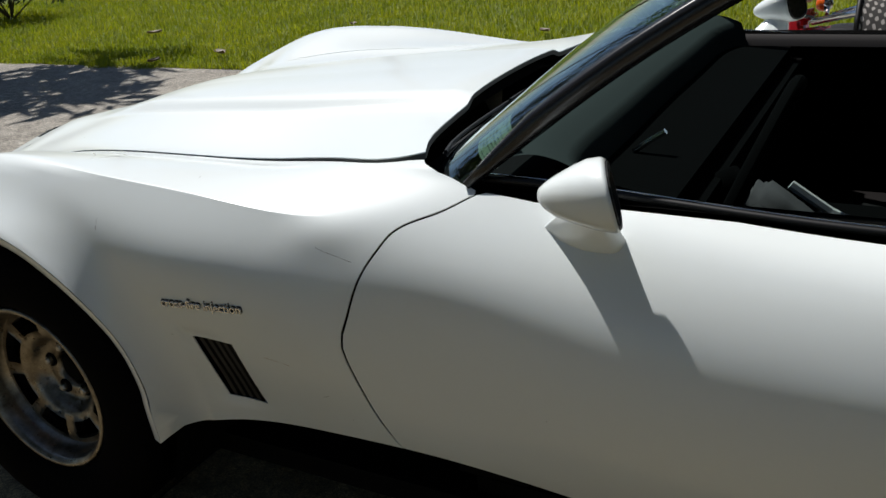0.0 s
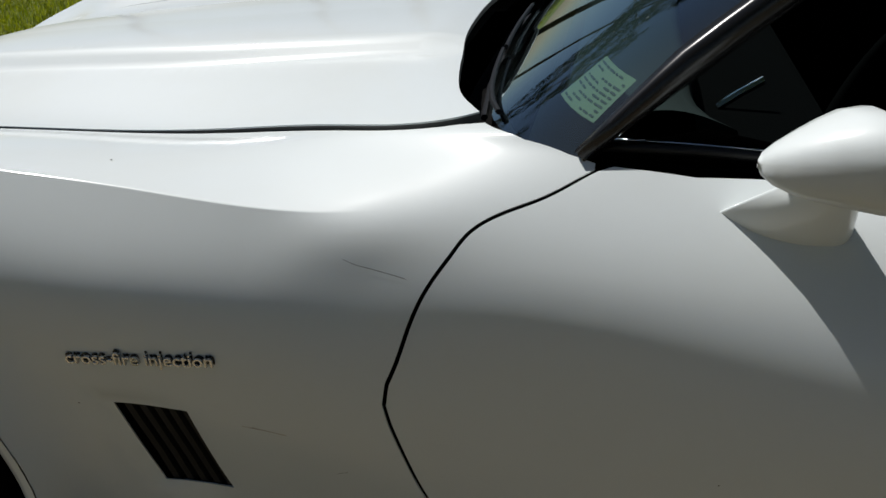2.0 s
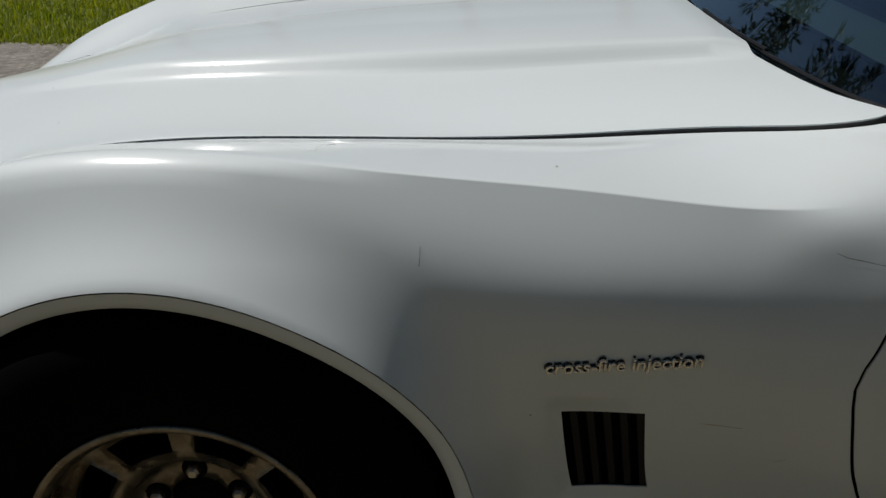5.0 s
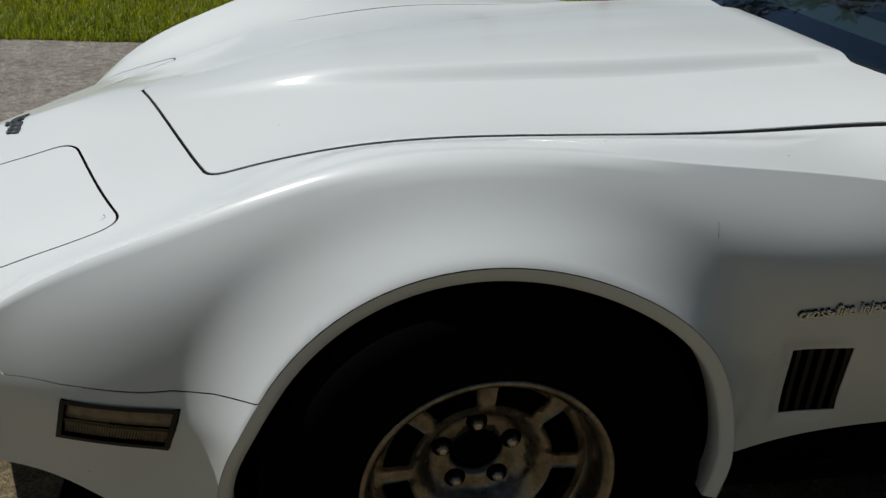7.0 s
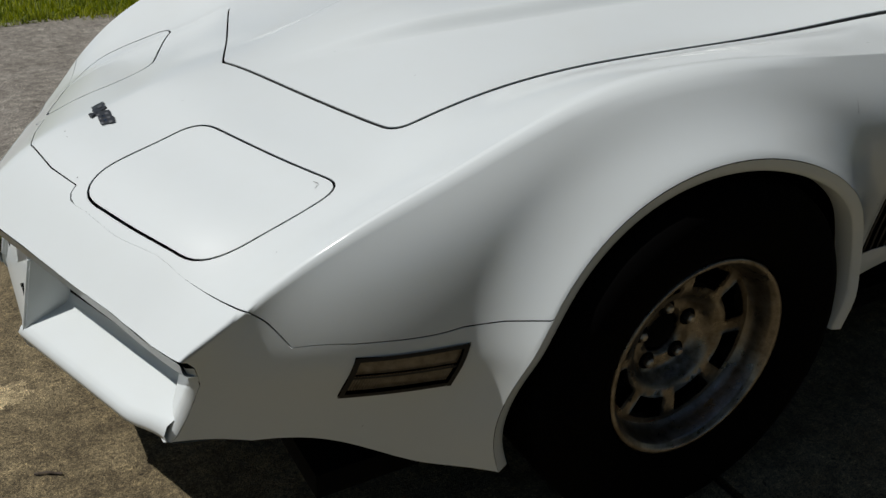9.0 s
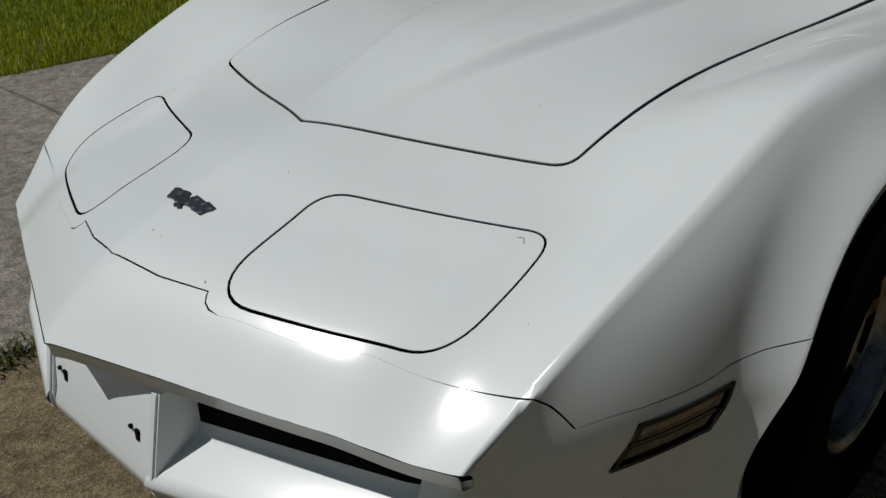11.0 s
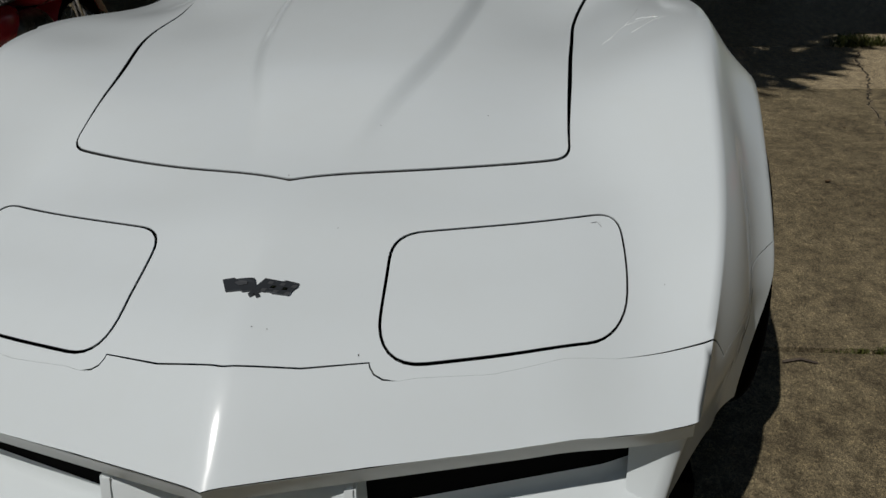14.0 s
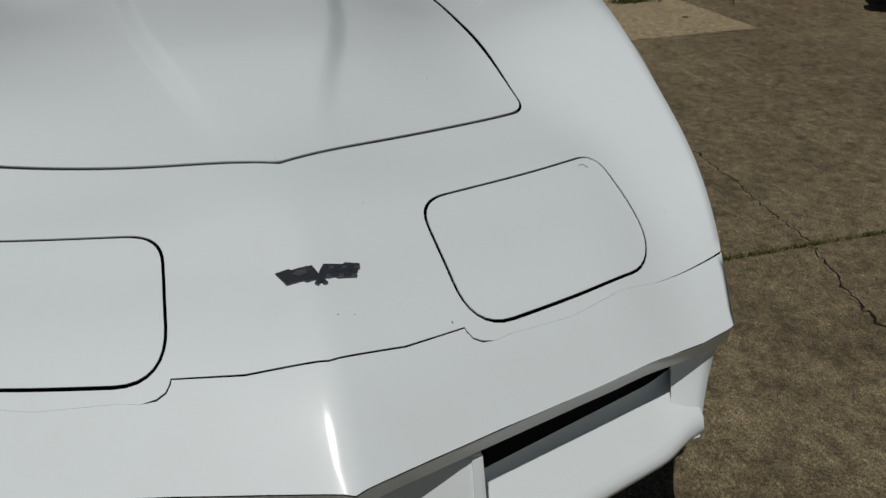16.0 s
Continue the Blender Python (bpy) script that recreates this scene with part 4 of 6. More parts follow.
# ---------------------------------------------------------------- windscreen, pillars, cowl
def glass_material(name, tint, gloss=0.02):
    m = bpy.data.materials.new(name)
    m.use_nodes = True
    t = m.node_tree
    t.nodes.clear()
    out, mixn = t.nodes.new("ShaderNodeOutputMaterial"), t.nodes.new("ShaderNodeMixShader")
    tr, gl, fr = t.nodes.new("ShaderNodeBsdfTransparent"), t.nodes.new("ShaderNodeBsdfGlossy"), t.nodes.new("ShaderNodeLayerWeight")
    tr.inputs[0].default_value = (*tint, 1)
    gl.inputs["Roughness"].default_value = gloss
    fr.inputs[0].default_value = 0.5
    pw, ml = t.nodes.new("ShaderNodeMath"), t.nodes.new("ShaderNodeMath")
    pw.operation, pw.inputs[1].default_value = "POWER", 2.4
    ml.operation, ml.inputs[1].default_value, ml.inputs[2].default_value = "MULTIPLY_ADD", 0.85, 0.07
    t.links.new(fr.outputs["Facing"], pw.inputs[0])
    t.links.new(pw.outputs[0], ml.inputs[0])
    gl.inputs[0].default_value = (0.86, 0.97, 1.0, 1)
    t.links.new(ml.outputs[0], mixn.inputs[0])
    t.links.new(tr.outputs[0], mixn.inputs[1])
    t.links.new(gl.outputs[0], mixn.inputs[2])
    t.links.new(mixn.outputs[0], out.inputs[0])
    return m


GLASS = glass_material("tinted_glass", (0.66, 0.83, 0.82))
# vinyl kept near black: the cabin's deep shade is in its colour
DASH = mat("shaded_dash_vinyl", (0.0022, 0.0022, 0.0022), 0.9, Specular_IOR_Level=0.015)
# the bolster's cloth again, darkened for the shaded seats
CLOTH = mat("shaded_seat_cloth", (0.010, 0.009, 0.009), 0.95, Specular_IOR_Level=0.05)
BOLSTER = mat("plain_grey_cloth", (0.034, 0.031, 0.032), 0.95)


def screen(u, v):
    """The windscreen: u across from -1 to 1, v up from 0 to 1."""
    u, v = np.asarray(u, float), np.asarray(v, float)
    bx, by, bz = 0.875 + 0.050 * u**2 + 0.128 * np.abs(u) ** 9, 0.700 * u, 0.870 + 0.008 * u**2
    tx, ty, tz = 1.425 + 0.145 * u**2, 0.526 * u, 1.250 - 0.024 * u**2
    bow = 0.024 * np.sin(np.pi * v)
    return np.stack([bx + (tx - bx) * v - bow * 0.7, by + (ty - by) * v, bz + (tz - bz) * v + bow * 0.7], -1)


def grid_mesh(fn, u0, u1, v0, v1, nu, nv):
    verts = [fn(u0 + (u1 - u0) * i / nu, v0 + (v1 - v0) * j / nv) for i in range(nu + 1) for j in range(nv + 1)]
    faces = [(i * (nv + 1) + j, (i + 1) * (nv + 1) + j, (i + 1) * (nv + 1) + j + 1, i * (nv + 1) + j + 1) for i in range(nu) for j in range(nv)]
    return verts, faces


put_mesh("windscreen", *grid_mesh(screen, -0.985, 0.985, -0.02, 0.98, 36, 14), GLASS, car, "tinted windscreen reflecting the sky")
# black pillars: a bright-edged drip moulding outside, a wide inner post
for sgn in (-1, 1):
    pts = [screen(sgn * 0.985, v) for v in np.linspace(-0.015, 1.0, 14)]
    bm = bmesh.new()
    rings = []
    for i, p in enumerate(pts):
        d = (pts[min(i + 1, 13)] - pts[max(i - 1, 0)])
        d = d / np.linalg.norm(d)
        side_v = np.array((0.25, sgn * 1.0, 0.15))
        side_v -= d * (side_v @ d)
        side_v /= np.linalg.norm(side_v)
        up = np.cross(d, side_v) * -sgn
        sect = [(-0.016, 0.004), (0.006, 0.007), (0.018, 0.000), (0.022, -0.010), (0.022, -0.026), (0.006, -0.032), (-0.014, -0.012)]
        k_ = 0.45 + 0.55 * min(1.0, i / 3.0)
        rings.append([bm.verts.new(p + side_v * a * k_ + up * b * k_) for a, b in sect])
    for r0, r1 in zip(rings, rings[1:]):
        for k in range(len(r0)):
            bm.faces.new((r0[k], r0[(k + 1) % 7], r1[(k + 1) % 7], r1[k]))
    bm.faces.new(rings[0])
    bm.faces.new(rings[-1][::-1])
    bmesh.ops.recalc_face_normals(bm, faces=bm.faces)
    part("pillar", bm, GLOSSBLACK, car, "gloss black windscreen pillar", True)
    # side window weatherstrip and door inner panel
    xs = np.linspace(1.05, 1.92, 20)
    sp = skin([(x, sgn * (0.646 if x > 1.12 else 0.652)) for x in xs])
    bm = tube_bm([tuple(p + (0, -sgn * 0.012, 0.0)) for p in sp], 0.006, 8)
    part("window_strip", bm, TRIM, car, "black rubber window strip", True)
    verts = []
    for x in xs:
        dz = -0.018 if sgn > 0 else -0.014
        verts += [(x, sgn * 0.70, 0.884 + dz), (x, sgn * 0.655, 0.880 + dz), (x, sgn * 0.635, 0.84 + dz), (x, sgn * 0.66, 0.62), (x, sgn * 0.66, 0.30)]
    faces = [(i * 5 + j, (i + 1) * 5 + j, (i + 1) * 5 + j + 1, i * 5 + j + 1) for i in range(19) for j in range(4)]
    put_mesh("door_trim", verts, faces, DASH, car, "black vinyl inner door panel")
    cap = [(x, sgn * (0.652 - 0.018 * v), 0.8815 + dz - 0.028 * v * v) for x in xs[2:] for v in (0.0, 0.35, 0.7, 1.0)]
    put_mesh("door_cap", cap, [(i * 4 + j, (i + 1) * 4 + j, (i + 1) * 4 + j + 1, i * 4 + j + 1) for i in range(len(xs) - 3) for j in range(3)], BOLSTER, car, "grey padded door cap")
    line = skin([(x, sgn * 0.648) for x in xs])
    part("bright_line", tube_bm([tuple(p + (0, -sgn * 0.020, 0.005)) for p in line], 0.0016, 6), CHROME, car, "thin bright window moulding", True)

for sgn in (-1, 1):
    # added near-black sheet in the shaded corner between the pillar, the dash and the door
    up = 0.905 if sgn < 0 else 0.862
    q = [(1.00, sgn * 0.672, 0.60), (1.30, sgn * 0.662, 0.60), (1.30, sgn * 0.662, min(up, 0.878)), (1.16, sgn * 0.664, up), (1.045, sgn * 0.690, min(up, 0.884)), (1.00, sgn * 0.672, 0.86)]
    put_mesh("corner_sheet", q, [tuple(range(6))], DASH, car, "near-black sheet in the shaded cabin corner", smooth=False)
part("bulkhead", box_bm(1.02, 0, 0.56, 0.14, 1.34, 0.56), BLACK, car)

# roof header, T-bar and dark roof panels
bm = bmesh.new()
rows = []
for v in np.linspace(-1, 1, 17):
    a = screen(v, 0.985)
    rows.append([bm.verts.new(a + off) for off in ((-0.012, 0, 0.004), (0.03, 0, 0.022), (0.10, 0, 0.026), (0.10, 0, -0.02), (0.0, 0, -0.018))])
for r0, r1 in zip(rows, rows[1:]):
    for k in range(5):
        bm.faces.new((r0[k], r0[(k + 1) % 5], r1[(k + 1) % 5], r1[k]))
part("roof_header", bm, GLOSSBLACK, car, "gloss black windscreen header", True)


def roof(u, v):
    return np.array((1.545 + 0.495 * v, 0.53 * u * (1 + 0.01 * v), 1.268 - 0.05 * u * u + 0.012 * math.sin(math.pi * v)))


put_mesh("roof_panel", *grid_mesh(roof, -1, 1, 0, 1, 20, 10), GLOSSBLACK, car, "dark roof panel")


def backlight(u, v):
    return np.array((2.04 + 0.75 * v, (0.54 - 0.02 * v) * u, 1.258 - 0.05 * u * u - 0.328 * v))


put_mesh("rear_glass", *grid_mesh(backlight, -1, 1, 0, 1, 20, 10), GLOSSBLACK, car, "dark rear window")
for sgn in (-1, 1):
    q = [(1.93, sgn * 0.70, 0.885), (2.06, sgn * 0.55, 1.20), (2.75, sgn * 0.52, 0.92), (2.35, sgn * 0.66, 0.93)]
    put_mesh("sail_panel", q, [(0, 1, 2, 3)], WHITE, car, smooth=False)
put_mesh("tail_panel", [tuple(p) for p in skin([(3.55, s) for s in np.linspace(-1.28, 1.28, 33)])], [tuple(range(33))], WHITE, car, smooth=False)
put_mesh("firewall", [(1.90, -0.7, 0.15), (1.90, 0.7, 0.15), (2.06, 0.56, 1.18), (2.06, -0.56, 1.18)], [(0, 1, 2, 3)], BLACK, car, smooth=False)

# cowl well with wipers
def cowl(u, v):
    y = 0.66 * u
    x0 = 0.835 + 0.03 * abs(u) ** 3
    x1 = float(screen(u * 0.94, 0.0)[0]) + 0.012
    return np.array((x0 + (x1 - x0) * v, y, 0.838 - 0.018 * math.sin(math.pi * v) + 0.02 * v))


put_mesh("cowl_panel", *grid_mesh(cowl, -1, 1, 0, 1, 24, 6), BLACK, car, "black wiper well")
for k, (y0, y1) in enumerate(((-0.10, -0.52), (0.30, -0.16))):
    pts = [(0.858, y0, 0.838), (0.862, y0 * 0.75 + y1 * 0.25, 0.852), (0.872, y0 * 0.4 + y1 * 0.6, 0.858), (0.890, y1, 0.862)]
    arm = part("wiper_arm", tube_bm(pts, 0.005, 6), TRIM, car, "black wiper arm")
    blade = [tuple(screen((y0 * (1 - t) + y1 * 1.05 * t) / 0.69, -0.012 + 0.012 * t) + (-0.008, 0, 0.006)) for t in np.linspace(0.15, 1, 8)]
    part("wiper_blade", tube_bm(blade, 0.004, 6), TRIM, car, "black wiper blade")
part("wiper_pivot", lathe_bm([(0.001, 0.02), (0.010, 0.018), (0.013, 0.0)], 12, "z"), TRIM, car).location = (0.858, -0.10, 0.825)

# dashboard, wheel, seats
def dash(u, v):
    front = float(screen(u * 0.93, 0.0)[0]) + 0.055 + 0.06 * (1 - abs(u) ** 3)
    x = front + 0.19 * v
    z = 0.895 + 0.022 * math.sin(math.pi * min(v * 1.2, 1)) - (0.16 * max(0, v - 0.85) / 0.15)
    return np.array((x, 0.64 * u, z))


DASHTOP = mat("grey_dash_pad", (0.034, 0.040, 0.039), 0.9, Specular_IOR_Level=0.05)
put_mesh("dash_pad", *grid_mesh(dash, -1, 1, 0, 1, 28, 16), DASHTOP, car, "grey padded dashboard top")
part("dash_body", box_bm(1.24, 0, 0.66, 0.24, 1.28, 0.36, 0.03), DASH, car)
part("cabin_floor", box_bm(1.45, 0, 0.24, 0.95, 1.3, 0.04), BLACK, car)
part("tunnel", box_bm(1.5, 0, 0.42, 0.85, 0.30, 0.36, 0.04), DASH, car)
bm = bmesh.new()
mw = Matrix.LocRotScale((1.40, -0.36, 0.80), Euler((0, radians(-68), 0)), None)
lathe_bm([(0.185 + 0.014 * math.cos(t), 0.014 * math.sin(t)) for t in np.linspace(0, 2 * math.pi, 9)], 40, "z", bm)
bmesh.ops.transform(bm, matrix=mw, verts=bm.verts)
part("steering_wheel", bm, DASH, car, "black steering wheel rim", True)
col = tube_bm([(1.18, -0.36, 0.70), (1.39, -0.36, 0.795)], 0.035, 14)
part("steering_column", col, DASH, car, "black steering column", True)
part("column_lever", tube_bm([(1.198, -0.36, 0.842), (1.227, -0.36, 0.864), (1.256, -0.36, 0.883)], 0.006, 6), CHROME, car, "chrome column stalk")
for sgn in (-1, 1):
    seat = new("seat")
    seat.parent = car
    tagged(seat, "grey cloth bucket seat, coloured dark for the cabin's shade")
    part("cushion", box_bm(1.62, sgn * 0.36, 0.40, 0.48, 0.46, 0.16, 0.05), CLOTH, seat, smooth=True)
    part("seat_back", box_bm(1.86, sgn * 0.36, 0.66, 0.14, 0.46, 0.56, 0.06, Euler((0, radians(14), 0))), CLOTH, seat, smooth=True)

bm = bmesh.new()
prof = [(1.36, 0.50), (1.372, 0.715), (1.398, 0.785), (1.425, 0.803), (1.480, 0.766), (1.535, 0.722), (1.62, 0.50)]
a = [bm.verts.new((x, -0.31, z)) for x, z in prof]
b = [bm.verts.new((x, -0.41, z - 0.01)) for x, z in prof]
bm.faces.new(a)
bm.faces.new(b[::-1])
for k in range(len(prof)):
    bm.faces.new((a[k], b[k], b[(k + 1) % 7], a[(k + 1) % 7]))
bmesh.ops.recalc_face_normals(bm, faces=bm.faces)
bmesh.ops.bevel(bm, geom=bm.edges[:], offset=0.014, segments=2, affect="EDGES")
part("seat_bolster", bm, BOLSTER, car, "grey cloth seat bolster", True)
part("seat_belt", tube_bm([(1.480, -0.43, 0.826), (1.543, -0.43, 0.785), (1.610, -0.43, 0.755)], 0.008, 6), mat("pale_webbing", (0.45, 0.44, 0.42), 0.8), car, "pale seat belt webbing")

# registration sticker inside the glass
PAPER = mat("sticker_paper", (0.15, 0.19, 0.115), 0.8)
INK = mat("sticker_ink", (0.04, 0.05, 0.04), 0.8)
sticker = new("inspection_sticker")
sticker.parent = car
tagged(sticker, "pale green inspection sticker inside the windscreen")


def on_glass(a, b, lift=-0.004):
    """a, b: centimetres along and up the glass from the lower outer corner of the sticker."""
    a, b = a / 7.5, b / 10.0
    p = screen(-0.948 + 0.106 * a + 0.015 * b, 0.069 + 0.029 * a + (0.109 - 0.005 * a) * b)
    return tuple(p + np.array((0.7, 0, -0.7)) * -lift)


put_mesh("sticker_sheet", *grid_mesh(lambda a, b: np.array(on_glass(a, b)), 0, 7.5, 0, 10.0, 4, 4), PAPER, sticker)
rng = random.Random(4)
for row in range(9):
    b = 0.7 + row * 1.02
    a = 0.5
    while a < 6.8:
        w = rng.uniform(0.3, 1.3)
        if rng.random() < 0.72:
            put_mesh("sticker_line", [on_glass(a, b, -0.003), on_glass(min(a + w, 7.1), b, -0.003), on_glass(min(a + w, 7.1), b + 0.38, -0.003), on_glass(a, b + 0.38, -0.003)], [(0, 1, 2, 3)], INK, sticker, smooth=False)
        a += w + 0.35

# ---------------------------------------------------------------- door mirrors
MIRROR = mat("mirror_glass", (0.9, 0.9, 0.9), 0.02, 1.0)
for sgn in (-1, 1):
    mir = new("door_mirror")
    mir.parent = car
    tagged(mir, "white bullet-shaped door mirror")
    # bullet head: sections from the tip backwards
    verts, n = [], 20
    secs = [(1.168, -0.800, 0.928, 0.004, 0.004), (1.172, -0.801, 0.928, 0.016, 0.012), (1.184, -0.803, 0.929, 0.028, 0.022), (1.205, -0.806, 0.931, 0.043, 0.033), (1.235, -0.810, 0.934, 0.057, 0.043), (1.265, -0.814, 0.936, 0.067, 0.051), (1.292, -0.818, 0.938, 0.071, 0.053), (1.300, -0.819, 0.938, 0.068, 0.050), (1.298, -0.819, 0.938, 0.062, 0.045)]
    for x, y, z, ry, rz in secs:
        x, y, z = 1.196 + (x - 1.168) * 0.86, y - 0.006, z - (0.028 if sgn > 0 else 0.010) + 0.05 * max(0.0, x - 1.20)
        ry, rz = ry * 0.77, rz * 0.85
        f_ = float(smooth01((x - 1.20) / 0.10))
        for k in range(n):
            t = 2 * math.pi * k / n
            c, s_ = math.cos(t), math.sin(t)
            sq = 1.0 / (abs(c) ** 2.7 + abs(s_) ** 2.7) ** (1 / 2.7)
            verts.append((x - 0.25 * rz * s_ * sq * f_ + 0.34 * ry * sgn * c * sq * f_, sgn * abs(y) + ry * c * sq, z + rz * s_ * sq))
    faces = [(i * n + k, i * n + (k + 1) % n, (i + 1) * n + (k + 1) % n, (i + 1) * n + k) for i in range(len(secs) - 1) for k in range(n)]
    faces.append(tuple(range(n)))
    put_mesh("mirror_head", verts, faces, WHITE, mir)
    rim_pts = verts[-n:]
    put_mesh("mirror_glass", [(p[0] + 0.001, p[1], p[2]) for p in rim_pts], [tuple(range(n))], MIRROR, mir, "mirror glass", smooth=False)
    part("mirror_rim", tube_bm([(p[0] + 0.002, p[1], p[2]) for p in rim_pts + rim_pts[:1]], 0.0028, 6), TRIM, mir, "black mirror rim")
    # foot: a fairing from the door skin to the head
    verts = []
    foot = [tuple(skin([by_z(x, z)])[0] + (0, 0.003, 0)) for x, z in ((1.172, 0.838), (1.206, 0.823), (1.251, 0.816), (1.296, 0.819), (1.308, 0.835), (1.276, 0.852), (1.216, 0.852))]
    head = [(1.240, -0.796, 0.905), (1.246, -0.818, 0.894), (1.264, -0.828, 0.891), (1.290, -0.820, 0.889), (1.296, -0.792, 0.891), (1.274, -0.778, 0.894), (1.250, -0.782, 0.901)]
    soft = [0.004, 0.02, 0.02, 0.02, 0.015, 0.02, 0.02]
    foot, head = rounded(foot, soft, 3), rounded(head, soft, 3)
    m_ = len(foot)
    for w in np.linspace(0, 1, 6):
        for a, b in zip(foot, head):
            p = np.array(a) * (1 - w) + np.array(b) * w
            verts.append((p[0], sgn * abs(p[1]), p[2] - (0.018 if sgn > 0 else 0.0)))
    faces = [(i * m_ + k, i * m_ + (k + 1) % m_, (i + 1) * m_ + (k + 1) % m_, (i + 1) * m_ + k) for i in range(5) for k in range(m_)]
    put_mesh("mirror_foot", verts, faces, WHITE, mir)


# ---------------------------------------------------------------- lawn, weeds and trees
def leaf_material(name, dark, light, rough=0.6, through=0.25):
    m = mat(name, dark, rough)
    n = Nodes(m)
    rnd = n.add("ShaderNodeNewGeometry").outputs["Random Per Island"]
    c = n.ramp(rnd, [(0.0, dark), (0.7, light), (1.0, tuple(1.25 * v for v in light))])
    patch = n.ramp(n.noise(1.3, 4), [(0.3, (0.75, 0.8, 0.7)), (0.7, (1.15, 1.05, 0.95))])
    c = n.mix(1.0, c, patch, "MULTIPLY")
    n.colour(c)
    # light that comes through the blades
    t = n.add("ShaderNodeBsdfTranslucent")
    n.link(c, t.inputs[0])
    mixn = n.add("ShaderNodeMixShader")
    mixn.inputs[0].default_value = through
    out = [k for k in m.node_tree.nodes if k.type == "OUTPUT_MATERIAL"][0]
    n.link(n.b.outputs[0], mixn.inputs[1])
    n.link(t.outputs[0], mixn.inputs[2])
    n.link(mixn.outputs[0], out.inputs[0])
    return m


LAWN = leaf_material("lawn_blades", (0.14, 0.205, 0.004), (0.33, 0.37, 0.008), through=0.45)
WEED = leaf_material("weed_blades", (0.04, 0.055, 0.012), (0.115, 0.125, 0.028))
LEAF = leaf_material("tree_leaves", (0.020, 0.038, 0.010), (0.048, 0.075, 0.018))
NEEDLE = leaf_material("pine_needles", (0.014, 0.026, 0.012), (0.030, 0.048, 0.020), through=0.1)
DRYLEAF = leaf_material("dry_leaves", (0.06, 0.035, 0.018), (0.13, 0.085, 0.045), through=0.05)
BARK = mat("bark", (0.10, 0.075, 0.055), 0.95)
nb = Nodes(BARK)
nb.colour(nb.ramp(nb.noise(14, 6, 0.7), [(0.3, (0.045, 0.034, 0.026)), (0.7, (0.16, 0.125, 0.095))]))
nb.bump(nb.noise(30, 5, 0.7), 0.8, 0.02)
SOIL = mat("dark_soil", (0.035, 0.026, 0.016), 1.0)
nso = Nodes(SOIL)
nso.colour(nso.ramp(nso.noise(40, 5, 0.7), [(0.3, (0.010, 0.007, 0.004)), (0.7, (0.035, 0.026, 0.016))]))


def blades(name, base, height, width, lean, material, rs, parent=None):
    """Grass: one bent blade of two triangles and a tip at each base point."""
    n = len(base)
    a = rs.uniform(0, 2 * math.pi, n)
    d = np.stack([np.cos(a), np.sin(a), np.zeros(n)], 1)
    sd = np.stack([-d[:, 1], d[:, 0], np.zeros(n)], 1)
    h = height * rs.uniform(0.55, 1.25, n)
    le = lean * rs.uniform(0.2, 1.4, n)
    w = width * rs.uniform(0.7, 1.2, n)
    up = np.array((0, 0, 1.0))
    mid = base + up * (h * 0.6)[:, None] + d * (le * h * 0.35)[:, None]
    tip = base + up * (h * np.maximum(0.15, 1 - 0.5 * le))[:, None] + d * (le * h)[:, None]
    v = np.stack([base - sd * w[:, None] / 2, base + sd * w[:, None] / 2, mid + sd * w[:, None] * 0.4, mid - sd * w[:, None] * 0.4, tip], 1).reshape(-1, 3)
    me = bpy.data.meshes.new(name)
    k = np.arange(n)[:, None] * 5
    loops = np.concatenate([k + (0, 1, 2, 3), k + (3, 2, 4)], 1).ravel()
    me.vertices.add(5 * n)
    me.vertices.foreach_set("co", v.astype(np.float32).ravel())
    me.loops.add(len(loops))
    me.loops.foreach_set("vertex_index", loops.astype(np.int32))
    me.polygons.add(2 * n)
    starts = (np.arange(n)[:, None] * 7 + (0, 4)).ravel()
    me.polygons.foreach_set("loop_start", starts.astype(np.int32))
    me.update(calc_edges=True)
    me.materials.append(material)
    ob = new(name, me)
    if parent is not None:
        ob.parent = parent
    return ob


rs = np.random.RandomState(11)
n_b = 190000
bx, by_ = rs.uniform(-11, 4, n_b), 3.58 + 6.6 * rs.uniform(0, 1, n_b) ** 1.35
by_ += 0.05 * np.sin(bx * 3.1) + 0.03 * np.sin(bx * 11.0 + 1)
lawn = blades("lawn_grass", np.stack([bx, by_, np.full(n_b, -0.03)], 1), 0.075, 0.0065, 0.55, LAWN, rs)
tagged(lawn, "mown yellow-green lawn in full sun", "grass", kind="stuff")
n_b = 26000
bx, by_ = rs.uniform(-30, 25, n_b), rs.uniform(9.8, 30, n_b)
far = blades("lawn_grass", np.stack([bx, by_, np.full(n_b, -0.03)], 1), 0.10, 0.035, 0.6, LAWN, rs)
tagged(far, "lawn running on towards the trees", "grass", kind="stuff")
slab("lawn_edge", -16, 3.61, 10, 3.71, -0.012, SOIL, "dark soil along the lawn edge")
slab("joint_soil", -16, -9, 10, 3.6, -0.016, SOIL, "dark soil in the joints of the concrete", thick=0.02)


def tuft(at, count, height, spread, label, group="", material=WEED, lean=0.9, width=0.006, stretch=(1, 1)):
    p = rs.normal(0, spread, (count, 3)) * (stretch[0], stretch[1], 0) + np.array((at[0], at[1], -0.012))
    ob = blades("weed_tuft", p, height, width, lean, material, rs)
    return tagged(ob, label, "weeds", group, "stuff")


